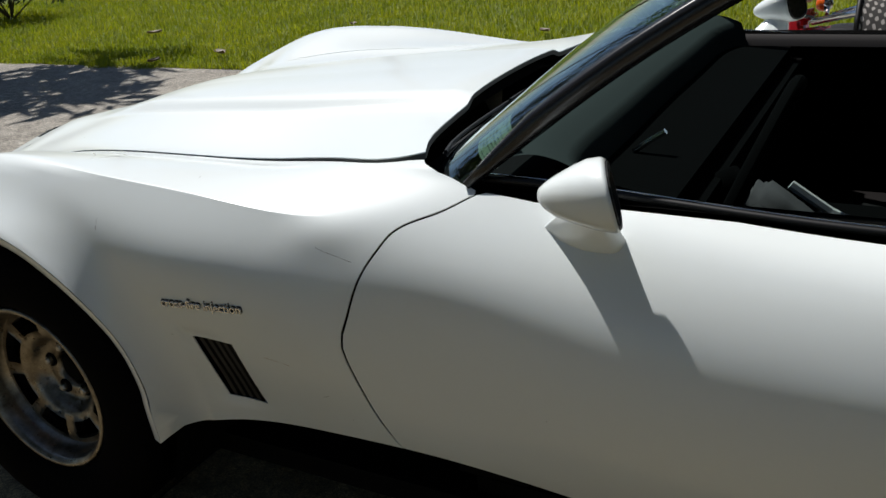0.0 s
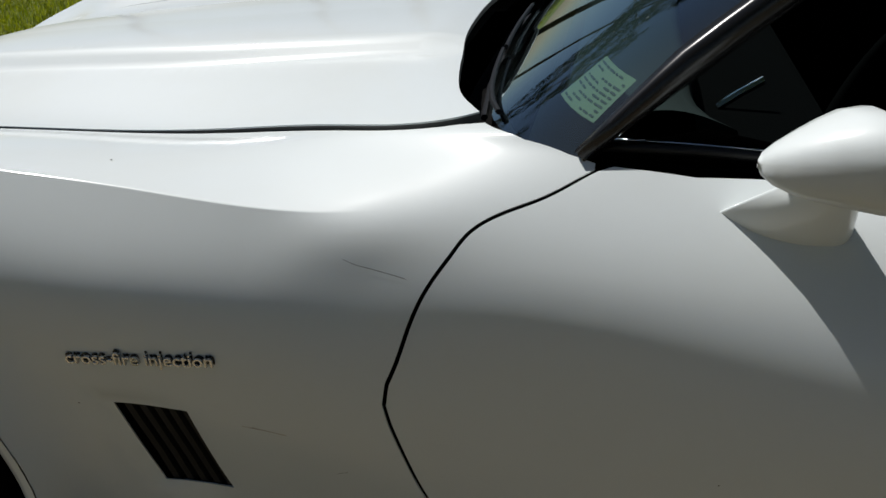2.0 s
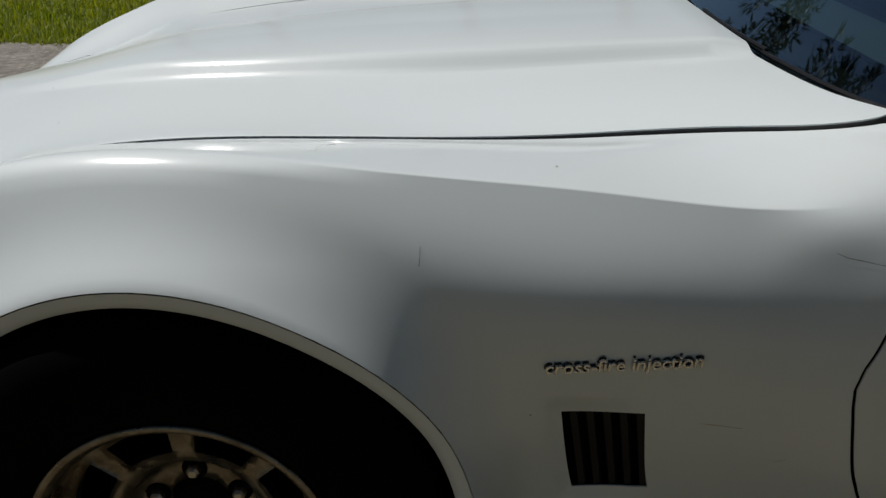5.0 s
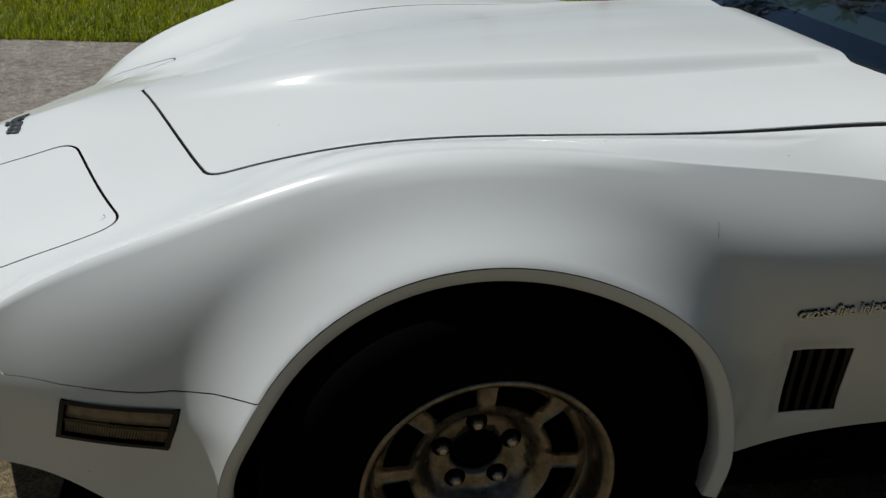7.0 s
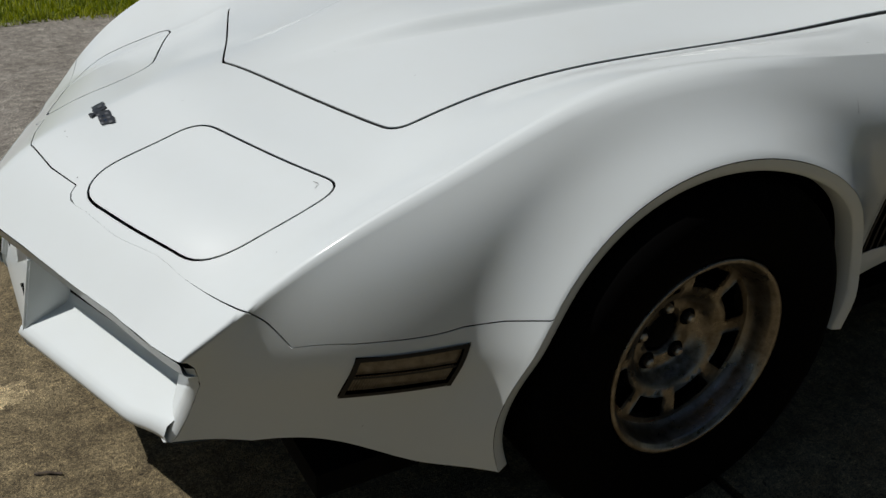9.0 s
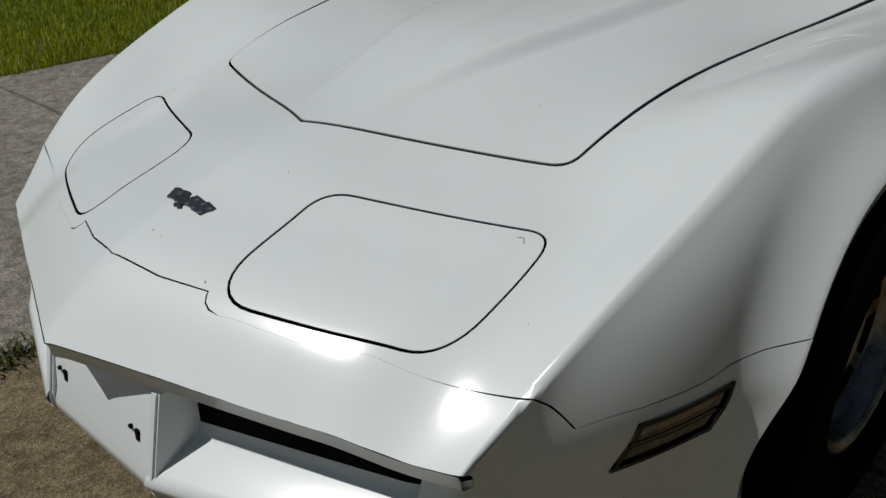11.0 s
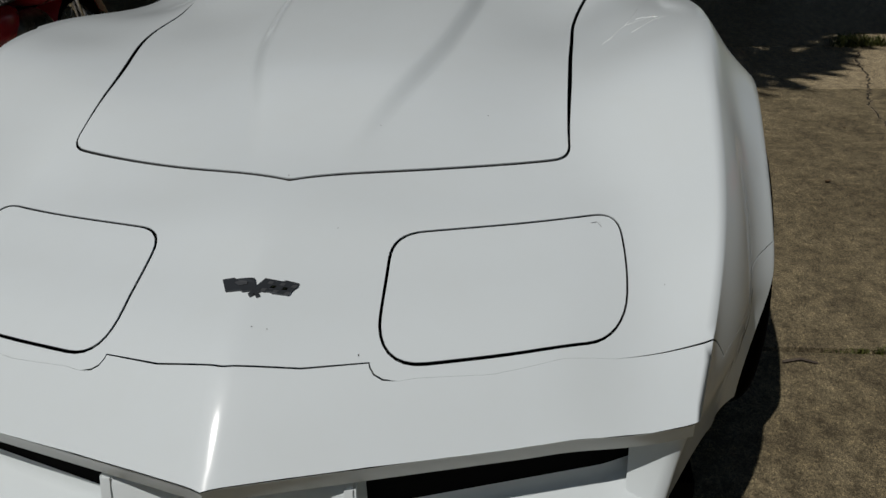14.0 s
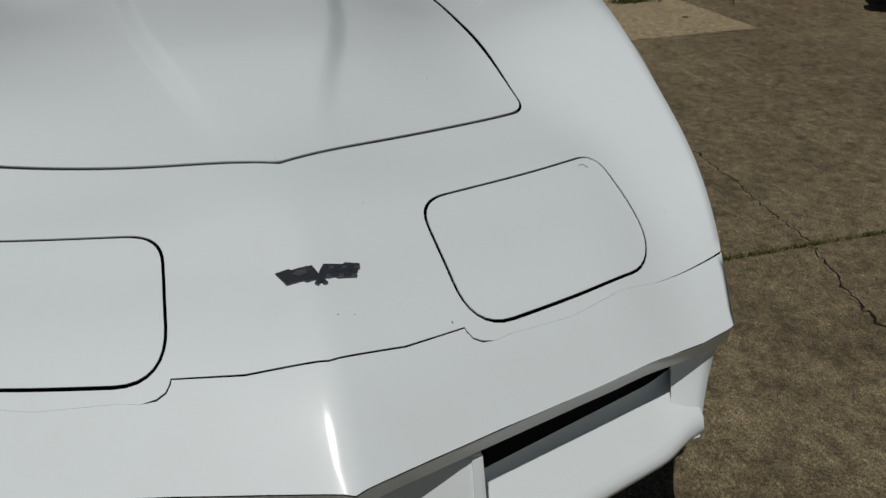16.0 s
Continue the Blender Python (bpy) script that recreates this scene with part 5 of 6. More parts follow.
tuft((-1.10, 0.880), 420, 0.075, 0.10, "low green weeds growing out of the joint", "joint weeds", stretch=(1.6, 0.22))
tuft((-1.55, 0.882), 260, 0.06, 0.16, "low green weeds growing out of the joint", "joint weeds", stretch=(1.6, 0.14))
tuft((-2.4, 0.882), 200, 0.05, 0.3, "low green weeds growing out of the joint", "joint weeds", stretch=(1.6, 0.06))
for y, c, h in ((-1.20, 40, 0.022), (-1.32, 90, 0.03), (-1.45, 60, 0.025), (-1.62, 70, 0.028), (-1.83, 60, 0.026)):
    tuft((0.118, y), c, h, 0.035, "tiny weeds in the slab joint", "joint weeds", stretch=(0.12, 1.0), width=0.004)
for y, c, h in ((-2.21, 240, 0.11), (-2.36, 120, 0.085), (-2.79, 130, 0.08), (-2.90, 50, 0.05), (-3.10, 40, 0.05)):
    tuft((3.628, y), c, h, 0.045, "green weeds in the far slab joint", "joint weeds", stretch=(0.5, 1.0), width=0.008, lean=1.1)
tuft((3.72, -3.62), 260, 0.42, 0.10, "tuft of long strap-leaved grass", "", lean=0.9, width=0.016)
tuft((4.05, -3.45), 200, 0.36, 0.14, "tuft of long strap-leaved grass", "", lean=0.9, width=0.016)


def leaf_cloud(name, centres, radii, count, size, material, parent, seed, flat=1.0, droop=0.0):
    """A crown: small leaf blades scattered in many clumps, with gaps between them."""
    r = np.random.RandomState(seed)
    cen, rad = np.array(centres, float), np.array(radii, float)
    w = rad**2
    pick = r.choice(len(cen), count, p=w / w.sum())
    dirs = r.normal(0, 1, (count, 3))
    dirs /= np.linalg.norm(dirs, axis=1, keepdims=True)
    p = cen[pick] + dirs * (rad[pick] * r.uniform(0.35, 1.0, count) ** 0.6)[:, None] * (1, 1, flat)
    d = dirs * (1, 1, 0.3) + r.normal(0, 0.5, (count, 3)) - np.array((0, 0, droop))
    d /= np.linalg.norm(d, axis=1, keepdims=True)
    sd = np.cross(d, r.normal(0, 1, (count, 3)))
    sd /= np.linalg.norm(sd, axis=1, keepdims=True)
    ln, wd = size[0] * r.uniform(0.6, 1.3, count), size[1] * r.uniform(0.7, 1.2, count)
    v = np.stack([p, p + d * (ln * 0.45)[:, None] + sd * (wd / 2)[:, None], p + d * ln[:, None], p + d * (ln * 0.45)[:, None] - sd * (wd / 2)[:, None]], 1).reshape(-1, 3)
    k = (np.arange(count)[:, None] * 4 + (0, 1, 2, 3)).tolist()
    return put_mesh(name, v, k, material, parent, smooth=False)


def tree(at, height, spread, seed, label, leaves=5000, leaf=(0.16, 0.07), clear=0.35, lean=(0, 0), clumps=26, squash=0.7, trunk=0.16, name="tree"):
    """A broad-leaved tree: bent tapering trunk, limbs, and clumps of leaves at the limbs' ends."""
    r = np.random.RandomState(seed)
    t = thing(name, label, "tree", (at[0], at[1], -0.03))
    top = np.array((lean[0], lean[1], height * 0.78))
    pts = [np.array((0, 0, -0.1)), np.array((lean[0] * 0.1, lean[1] * 0.1, height * clear * 0.5)), np.array((lean[0] * 0.35, lean[1] * 0.35, height * clear)), top]
    bm = tube_bm(pts, trunk, 10, taper=0.25)
    part("trunk", bm, BARK, t, "rough grey-brown trunk", True)
    cen, rad = [], []
    mid = np.array((lean[0], lean[1], height * 0.70))
    for k in range(clumps):
        d = r.normal(0, 1, 3)
        d /= np.linalg.norm(d)
        cen.append(mid + d * (spread, spread, spread * squash) * r.uniform(0.35, 0.95))
        rad.append(spread * r.uniform(0.22, 0.40))
    for k in range(0, clumps, 3):
        s0 = pts[2] + (top - pts[2]) * r.uniform(0, 0.8)
        m = (s0 + cen[k]) / 2 + (0, 0, 0.1 * spread)
        part("limb", tube_bm([s0, m, cen[k]], trunk * 0.4, 6, taper=0.3), BARK, t, smooth=True)
    leaf_cloud("crown", cen, rad, leaves, leaf, LEAF, t, seed + 1)
    return t


def pine(at, height, seed, label, needles=3600):
    """A tall pine: long bare trunk, short level limbs and tufts of needles."""
    r = np.random.RandomState(seed)
    t = thing("pine_tree", label, "tree", (at[0], at[1], -0.03), "pines round the yard")
    part("trunk", tube_bm([(0, 0, -0.1), (0.1, 0.05, height * 0.5), (0.0, 0.1, height)], 0.20, 9, taper=0.2), BARK, t, "tall straight trunk", True)
    cen, rad = [], []
    for k in range(24):
        z = height * (0.42 + 0.56 * k / 23)
        ln = (height * 0.20) * (1.15 - 0.85 * k / 23) * r.uniform(0.6, 1.2)
        a = r.uniform(0, 2 * math.pi)
        e = np.array((ln * math.cos(a), ln * math.sin(a), z + 0.25 * ln))
        part("limb", tube_bm([(0, 0, z), e * (0.55, 0.55, 1) - (0, 0, 0.15 * ln), e], 0.05, 5, taper=0.3), BARK, t)
        for f_ in (0.55, 0.8, 1.0):
            cen.append(e * (f_, f_, 1) + r.normal(0, 0.15, 3))
            rad.append(0.34 + 0.25 * ln * 0.5 * r.uniform(0.6, 1.2))
    leaf_cloud("crown", cen, rad, needles, (0.55, 0.10), NEEDLE, t, seed + 1, flat=0.6, droop=0.2)
    return t


# tall pines beyond the lawn, unseen dark woods on the driver's side and behind the camera
PINES = [(-13, 21, 17), (-8.5, 24, 19), (-4.5, 20, 16), (0.5, 25, 20), (4.5, 21, 17), (9, 24, 18), (14, 20, 17), (-18, 16, 15), (19, 13, 16)]
for k, (x, y, h) in enumerate(PINES):
    pine((x, y), h, 40 + 3 * k, "tall dark pine tree beyond the lawn")
# trees added out of view to keep sky light off the car's flank
BLOCKING_TREES = [(-13, -11.5, 8), (-8.5, -9.5, 9), (-4.0, -8.5, 8.5), (0.0, -8.8, 9.5), (4.0, -8.5, 8.5), (8.5, -9.5, 9), (13, -10, 8.5), (-17, -7.5, 8), (-21, -1.5, 9), (-19, 5.5, 8.5), (16, -4.5, 8)]
for k, (x, y, h) in enumerate(BLOCKING_TREES):
    ob = tree((x, y), h, 3.2, 80 + 5 * k, "unseen broad dark-green tree added to block sky light", 5200, (0.34, 0.17), 0.16, clumps=30, squash=0.95, trunk=0.2)
    tagged(ob, "unseen broad dark-green tree added to block sky light", "tree", "trees round the yard")
# the tree whose shade lies behind the car, and the small one shading the drive ahead of it
tree((4.3, 5.2), 7.4, 2.0, 7, "spreading tree leaning over the drive behind the car", 15000, (0.24, 0.12), 0.35, (-2.62, -4.25), 44, 0.40, 0.17)
tree((-8.95, 4.65), 6.6, 1.55, 23, "small leafy tree shading the drive", 900, (0.50, 0.13), 0.45, (1.55, -0.75), 16, 0.6, 0.10)
shrub = thing("shrub", "low dark-leaved shrub at the edge of the lawn", "shrub", (-9.25, 6.1, -0.03))
r_ = np.random.RandomState(5)
stems = [(r_.uniform(-0.5, 0.5), r_.uniform(-0.5, 0.5), r_.uniform(0.35, 0.75)) for _ in range(14)]
for s_ in stems:
    part("stem", tube_bm([(0, 0, 0), (s_[0] * 0.5, s_[1] * 0.5, s_[2] * 0.6), s_], 0.012, 5, taper=0.4), BARK, shrub)
leaf_cloud("foliage", stems, [0.26] * 14, 1500, (0.13, 0.055), LEAF, shrub, 31)

# dry leaves lying on the lawn and the drive
def dry_leaf(x, y, z, size, seed, label="curled brown fallen leaf", group="fallen leaves"):
    r = np.random.RandomState(seed)
    a = r.uniform(0, 6.28)
    verts = []
    for i in range(5):
        u = i / 4
        w = size * 0.32 * math.sin(math.pi * (0.08 + 0.84 * u))
        for j in (-1, 0, 1):
            px, py = size * (u - 0.5), w * j
            verts.append((x + px * math.cos(a) - py * math.sin(a), y + px * math.sin(a) + py * math.cos(a), z + 0.004 + size * (0.16 * abs(j) + 0.25 * (u - 0.5) ** 2)))
    faces = [(i * 3 + j, (i + 1) * 3 + j, (i + 1) * 3 + j + 1, i * 3 + j + 1) for i in range(4) for j in range(2)]
    ob = put_mesh("fallen_leaf", verts, faces, DRYLEAF)
    return tagged(ob, label, "leaf", group)


for k, (x, y, s_) in enumerate([(-3.78, 4.02, 0.16), (-5.44, 4.91, 0.15), (-4.22, 3.67, 0.13), (-3.3, 5.4, 0.12), (-1.2, 5.1, 0.12)]):
    dry_leaf(x, y, 0.035, s_, 200 + k, "brown fallen leaf lying on the lawn")
for k, (x, y, s_) in enumerate([(1.12, -1.10, 0.030), (1.33, -1.47, 0.045), (1.42, -1.30, 0.022), (1.21, -1.33, 0.02), (3.22, -1.34, 0.07), (3.05, -2.9, 0.06), (3.35, -2.35, 0.025), (3.2, -1.85, 0.022), (2.95, -2.0, 0.02), (3.55, -3.0, 0.05), (2.0, -1.72, 0.03), (-0.7, -1.6, 0.03), (-1.6, 1.6, 0.03), (2.75, -2.45, 0.025), (2.4, -2.9, 0.03), (1.7, -2.2, 0.03), (-0.42, -2.1, 0.03), (2.9, -1.6, 0.018), (2.88, -1.63, 0.018)]):
    dry_leaf(x, y, 0.0, s_ * 0.62, 300 + k, "small brown fallen leaf on the concrete")
stick = part("stick", tube_bm([(0.049, -1.02, 0.006), (0.060, -1.065, 0.009), (0.048, -1.105, 0.005)], 0.004, 6, taper=0.6), BARK, None)
tagged(stick, "short brown stick lying on the concrete", "stick")
twig = part("twig", tube_bm([(-1.107, -0.189, 0.004), (-1.085, -0.196, 0.006), (-1.058, -0.212, 0.004)], 0.0025, 5), BARK, None)
tagged(twig, "thin twig lying on the concrete", "twig")

# the crack: a shallow wandering trench with a dark floor and crumbled pale lips
CRACK = [(3.45, -2.21), (3.25, -2.13), (2.93, -2.10), (2.34, -1.93), (1.89, -1.90), (1.60, -1.81), (1.34, -1.77), (1.03, -1.72), (0.90, -1.71), (0.727, -1.694), (0.584, -1.68), (0.485, -1.659), (0.319, -1.643), (0.12, -1.622), (0.015, -1.582), (-0.065, -1.568), (-0.172, -1.529), (-0.255, -1.507), (-0.326, -1.493), (-0.60, -1.47), (-0.9, -1.42)]
rc = np.random.RandomState(2)
line = dense(CRACK, 0.022, False)
line = [p + rc.normal(0, 0.006, 2) for p in line]
CRACKFILL = mat("crack_dirt", (0.006, 0.005, 0.003), 1.0)
LIP = concrete_material("broken_concrete", (0.21, 0.165, 0.105), (0.12, 0.092, 0.058), (0.30, 0.245, 0.165))


def ribbon(name, pts, lo, hi, z, material, label):
    verts = []
    for i, p in enumerate(pts):
        d = pts[min(i + 1, len(pts) - 1)] - pts[max(i - 1, 0)]
        nrm = np.array((-d[1], d[0])) / max(np.linalg.norm(d), 1e-6)
        w = rc.uniform(lo, hi)
        for k, (side_, h) in enumerate(((-1, 0.0), (-0.5, z), (0.5, z), (1, 0.0))):
            q = p + nrm * w * side_
            verts.append((q[0], q[1], 0.0004 + h))
    faces = [(i * 4 + j, (i + 1) * 4 + j, (i + 1) * 4 + j + 1, i * 4 + j + 1) for i in range(len(pts) - 1) for j in range(3)]
    ob = put_mesh(name, verts, faces, material)
    return tagged(ob, label, "crack", kind="structure")


ribbon("crack_lip", line, 0.004, 0.011, 0.0012, LIP, "crumbled pale edges along a crack in the concrete")
ribbon("crack", line, 0.0018, 0.0062, 0.0022, CRACKFILL, "dark crack wandering across the concrete")

# ---------------------------------------------------------------- carport added behind the car to shade the ground there
BOARD = mat("painted_boards", (0.55, 0.52, 0.46), 0.7)
nbo = Nodes(BOARD)
nbo.colour(nbo.ramp(nbo.noise(7, 6, 0.65), [(0.3, (0.42, 0.39, 0.34)), (0.7, (0.60, 0.57, 0.51))]))
ROOFING = mat("roof_shingle", (0.06, 0.058, 0.055), 0.95)
nro = Nodes(ROOFING)
nro.colour(nro.ramp(nro.noise(30, 5), [(0.3, (0.035, 0.034, 0.032)), (0.7, (0.10, 0.095, 0.09))]))
carport = thing("carport", "flat-roofed carport with a dark board wall, added for its shade", "carport", kind="structure")
part("roof", box_bm(6.3, 1.9, 2.46, 7.4, 8.5, 0.10), ROOFING, carport, "dark flat roof")
part("fascia", box_bm(2.605, 1.9, 2.45, 0.03, 8.5, 0.16), BOARD, carport, "weathered fascia board")
part("back_wall", box_bm(9.6, 1.9, 1.2, 0.12, 8.3, 2.42), ROOFING, carport, "dark back wall")
part("side_wall", box_bm(7.4, 6.0, 1.2, 4.3, 0.12, 2.42), ROOFING, carport, "dark side wall")
for x, y in ((5.3, -2.1), (5.3, 5.9)):
    part("post", box_bm(x, y, 1.2, 0.10, 0.10, 2.42, 0.006), BOARD, carport, "square post")


# ---------------------------------------------------------------- motorcycle beside the passenger door
RED = mat("red_paint", (0.42, 0.012, 0.018), 0.22, Coat_Weight=0.6)
nr = Nodes(RED)
nr.colour(nr.ramp(nr.noise(5, 5), [(0.3, (0.24, 0.008, 0.014)), (0.7, (0.33, 0.012, 0.018))]))
WOVEN = mat("grey_woven_cover", (0.22, 0.20, 0.18), 0.85)
nw = Nodes(WOVEN)
sepw = nw.add("ShaderNodeSeparateXYZ")
nw.link(nw.geo, sepw.inputs[0])
wa = nw.math("SINE", nw.math("ADD", nw.math("MULTIPLY", sepw.outputs[0], 190.0), nw.math("MULTIPLY", sepw.outputs[1], 110.0)))
wb = nw.math("SINE", nw.math("SUBTRACT", nw.math("MULTIPLY", sepw.outputs[1], 190.0), nw.math("MULTIPLY", sepw.outputs[0], 60.0)))
nw.colour(nw.ramp(nw.math("MULTIPLY", wa, wb), [(0.0, (0.035, 0.032, 0.03)), (0.25, (0.06, 0.055, 0.05)), (0.5, (0.36, 0.33, 0.31))]))
ORANGE = mat("orange_ribbon", (0.75, 0.17, 0.015), 0.7)
AMBER = mat("amber_lens", (0.62, 0.10, 0.008), 0.15, Coat_Weight=0.6)
LENSRED = mat("red_lens", (0.35, 0.008, 0.010), 0.15, Coat_Weight=0.6)
PLATE = mat("plate_white", (0.55, 0.56, 0.54), 0.5)
moto = thing("motorcycle", "red motorcycle with chrome bars and a grey woven seat cover", "motorcycle", (0.15, 0, 0))
MY = 2.05
for wx in (1.12, 2.32):
    wheel = new("wheel")
    wheel.parent = moto
    wheel.location = (wx, MY, 0.30)
    part("tyre", lathe_bm([(0.215 + 0.0, -0.045), (0.27, -0.06), (0.297, -0.035), (0.302, 0.0), (0.297, 0.035), (0.27, 0.06), (0.215, 0.045)], 48), RUBBER, wheel, "black tyre", True)
    part("rim", lathe_bm([(0.217, -0.045), (0.205, -0.03), (0.200, 0.0), (0.205, 0.03), (0.217, 0.045)], 48), CHROME, wheel, "chrome rim", True)
    part("hub", lathe_bm([(0.001, -0.07), (0.05, -0.07), (0.055, 0.0), (0.05, 0.07), (0.001, 0.07)], 20), CHROME, wheel, smooth=True)
    for k in range(12):
        a = 2 * math.pi * k / 12
        part("spoke", tube_bm([(0.05 * math.cos(a), 0.02 * (-1) ** k, 0.05 * math.sin(a)), (0.205 * math.cos(a + 0.15), 0, 0.205 * math.sin(a + 0.15))], 0.003, 5), CHROME, wheel)
    # curved fender over the wheel
    rows = []
    for k in range(15):
        a = radians(20 + 150 * k / 14)
        for j in range(5):
            b = (j - 2) / 2
            rr = 0.335 - 0.035 * b * b
            rows.append((wx + rr * math.cos(a), MY + 0.085 * b, 0.30 + rr * math.sin(a)))
    put_mesh("fender", rows, [(i * 5 + j, (i + 1) * 5 + j, (i + 1) * 5 + j + 1, i * 5 + j + 1) for i in range(14) for j in range(4)], RED, moto, "red fender")
TAIL = Matrix.Translation((1.12, MY, 0)) @ Matrix.Rotation(radians(-24), 4, "Z")
for s in (-1, 1):
    part("fork_leg", tube_bm([(2.32, MY + 0.09 * s, 0.30), (2.20, MY + 0.09 * s, 0.84)], 0.020, 10), CHROME, moto, "chrome fork leg", True)
    part("handlebar", tube_bm(curve([(2.20, MY, 0.84), (2.17, MY + 0.12 * s, 0.90), (2.08, MY + 0.30 * s, 0.93), (1.96, MY + 0.38 * s, 0.90)], 5), 0.0125, 8), CHROME, moto, "chrome swept-back handlebar", True)
    part("grip", tube_bm([(1.97, MY + 0.38 * s, 0.902), (1.86, MY + 0.40 * s, 0.885)], 0.018, 10), TRIM, moto, "black rubber grip", True)
    part("exhaust_pipe", tube_bm(curve([(2.10, MY + 0.16 * s, 0.38), (2.18, MY + 0.20 * s, 0.26), (1.8, MY + 0.20 * s, 0.22), (1.0, MY + 0.20 * s, 0.24)], 5), 0.034, 12), CHROME, moto, "chrome exhaust pipe", True)
    # orange indicator on a short chrome stalk
    lamp = lathe_bm([(0.001, -0.034), (0.020, -0.030), (0.029, -0.014), (0.030, 0.004)], 20, "x")
    at = TAIL @ Vector((-0.09, 0.13 * s, 0.695))
    bmesh.ops.translate(lamp, verts=lamp.verts, vec=at)
    part("indicator_lamp", lamp, AMBER, moto, "orange indicator lens", True)
    cup = lathe_bm([(0.031, 0.002), (0.028, 0.020), (0.012, 0.034), (0.001, 0.036)], 20, "x")
    bmesh.ops.translate(cup, verts=cup.verts, vec=at)
    part("indicator_cup", cup, CHROME, moto, "chrome lamp cup", True)
    part("indicator_stalk", tube_bm([tuple(at + Vector((0.02, 0, 0))), tuple(TAIL @ Vector((-0.03, 0.05 * s, 0.67)))], 0.008, 8), CHROME, moto, "chrome lamp stalk")
    part("seat_rail", tube_bm([tuple(TAIL @ Vector((-0.02, 0.075 * s, 0.66))), (1.40, MY + 0.13 * s, 0.74), (1.75, MY + 0.14 * s, 0.72)], 0.014, 8), CHROME, moto, "chrome seat rail", True)
    part("ribbon", tube_bm([(1.30, MY + 0.13 * s, 0.77), (1.31, MY + 0.14 * s, 0.72), (1.295, MY + 0.15 * s, 0.68)], 0.008, 5), ORANGE, moto, "orange tie")
plate = part("number_plate", box_bm(0, 0, 0, 0.004, 0.19, 0.105, 0.001), PLATE, moto, "white number plate with plain dark bars")
plate.matrix_world = TAIL @ pose(-0.115, 0, 0.76, 0, 14, 0)
for k in range(6):
    part("plate_bar", box_bm(-0.0035, -0.070 + 0.028 * k, -0.006, 0.002, 0.014, 0.048), TRIM, plate)
part("plate_bar", box_bm(-0.0035, 0, 0.040, 0.002, 0.11, 0.008), TRIM, plate)
part("tail_lamp", box_bm(0, 0, 0, 0.05, 0.12, 0.06, 0.02), LENSRED, moto, "red tail lamp", True).matrix_world = TAIL @ pose(-0.085, 0, 0.665, 0, 0, 0)
part("mud_flap", box_bm(0, 0, 0, 0.03, 0.13, 0.24, 0.01), RED, moto, "red tail of the fender", True).matrix_world = TAIL @ pose(-0.10, 0, 0.54, 0, -16, 0)
part("headlamp", lathe_bm([(0.001, 0.075), (0.06, 0.06), (0.085, 0.0), (0.088, -0.03), (0.001, -0.03)], 24, "z"), CHROME, moto, "chrome headlamp", True).matrix_world = pose(2.36, MY, 0.72, 0, 90, 0)


def blob(name, cx, cz, lx, ly, lz, material, label, wave=0.0):
    """A rounded body: a squashed ball with squared sides."""
    verts, nu, nv = [], 28, 14
    for i in range(nv + 1):
        v = math.pi * i / nv
        for j in range(nu):
            u = 2 * math.pi * j / nu
            c = [math.sin(v) * math.cos(u), math.sin(v) * math.sin(u), math.cos(v)]
            c = [math.copysign(abs(a) ** 0.7, a) for a in c]
            verts.append((cx + lx * c[0], MY + ly * c[1], cz + lz * c[2] + wave * c[0] * c[0]))
    faces = [(i * nu + j, i * nu + (j + 1) % nu, (i + 1) * nu + (j + 1) % nu, (i + 1) * nu + j) for i in range(nv) for j in range(nu)]
    return put_mesh(name, verts, faces, material, moto, label)


blob("fuel_tank", 2.02, 0.66, 0.20, 0.15, 0.11, RED, "red fuel tank")
blob("engine", 1.80, 0.40, 0.22, 0.17, 0.18, ALLOY, "dull metal engine")
blob("side_cover", 1.62, 0.52, 0.16, 0.13, 0.12, RED, "red side cover")
blob("rear_body", 1.24, 0.54, 0.18, 0.13, 0.10, TRIM, "black rear body")
blob("seat", 1.56, 0.70, 0.33, 0.20, 0.085, TRIM, "black seat base", 0.04)
# woven cover: a sheet over the seat made of rows of small raised cells
verts, faces = [], []
nu, nv = 46, 40
for i in range(nu + 1):
    for j in range(nv + 1):
        u, v = i / nu, (j / nv - 0.5) * 2
        x = 1.25 + 0.66 * u
        y = MY + 0.25 * v
        z = 0.80 + 0.10 * u * u - 0.14 * abs(v) ** 3 + 0.006 * math.sin(i * 1.9 + (j % 2) * 1.5) * math.sin(j * 1.9)
        verts.append((x, y, z))
faces = [(i * (nv + 1) + j, (i + 1) * (nv + 1) + j, (i + 1) * (nv + 1) + j + 1, i * (nv + 1) + j + 1) for i in range(nu) for j in range(nv)]
put_mesh("seat_cover", verts, faces, WOVEN, moto, "grey woven seat cover")
part("cover_piping", tube_bm([(1.248, MY + 0.25 * (j / 20 - 0.5) * 2, 0.800 - 0.14 * abs((j / 20 - 0.5) * 2) ** 3) for j in range(21)], 0.010, 7), TRIM, moto, "black piped edge", True)
part("kickstand", tube_bm([(1.75, MY - 0.1, 0.25), (1.82, MY - 0.30, 0.0)], 0.012, 7), CHROME, moto)

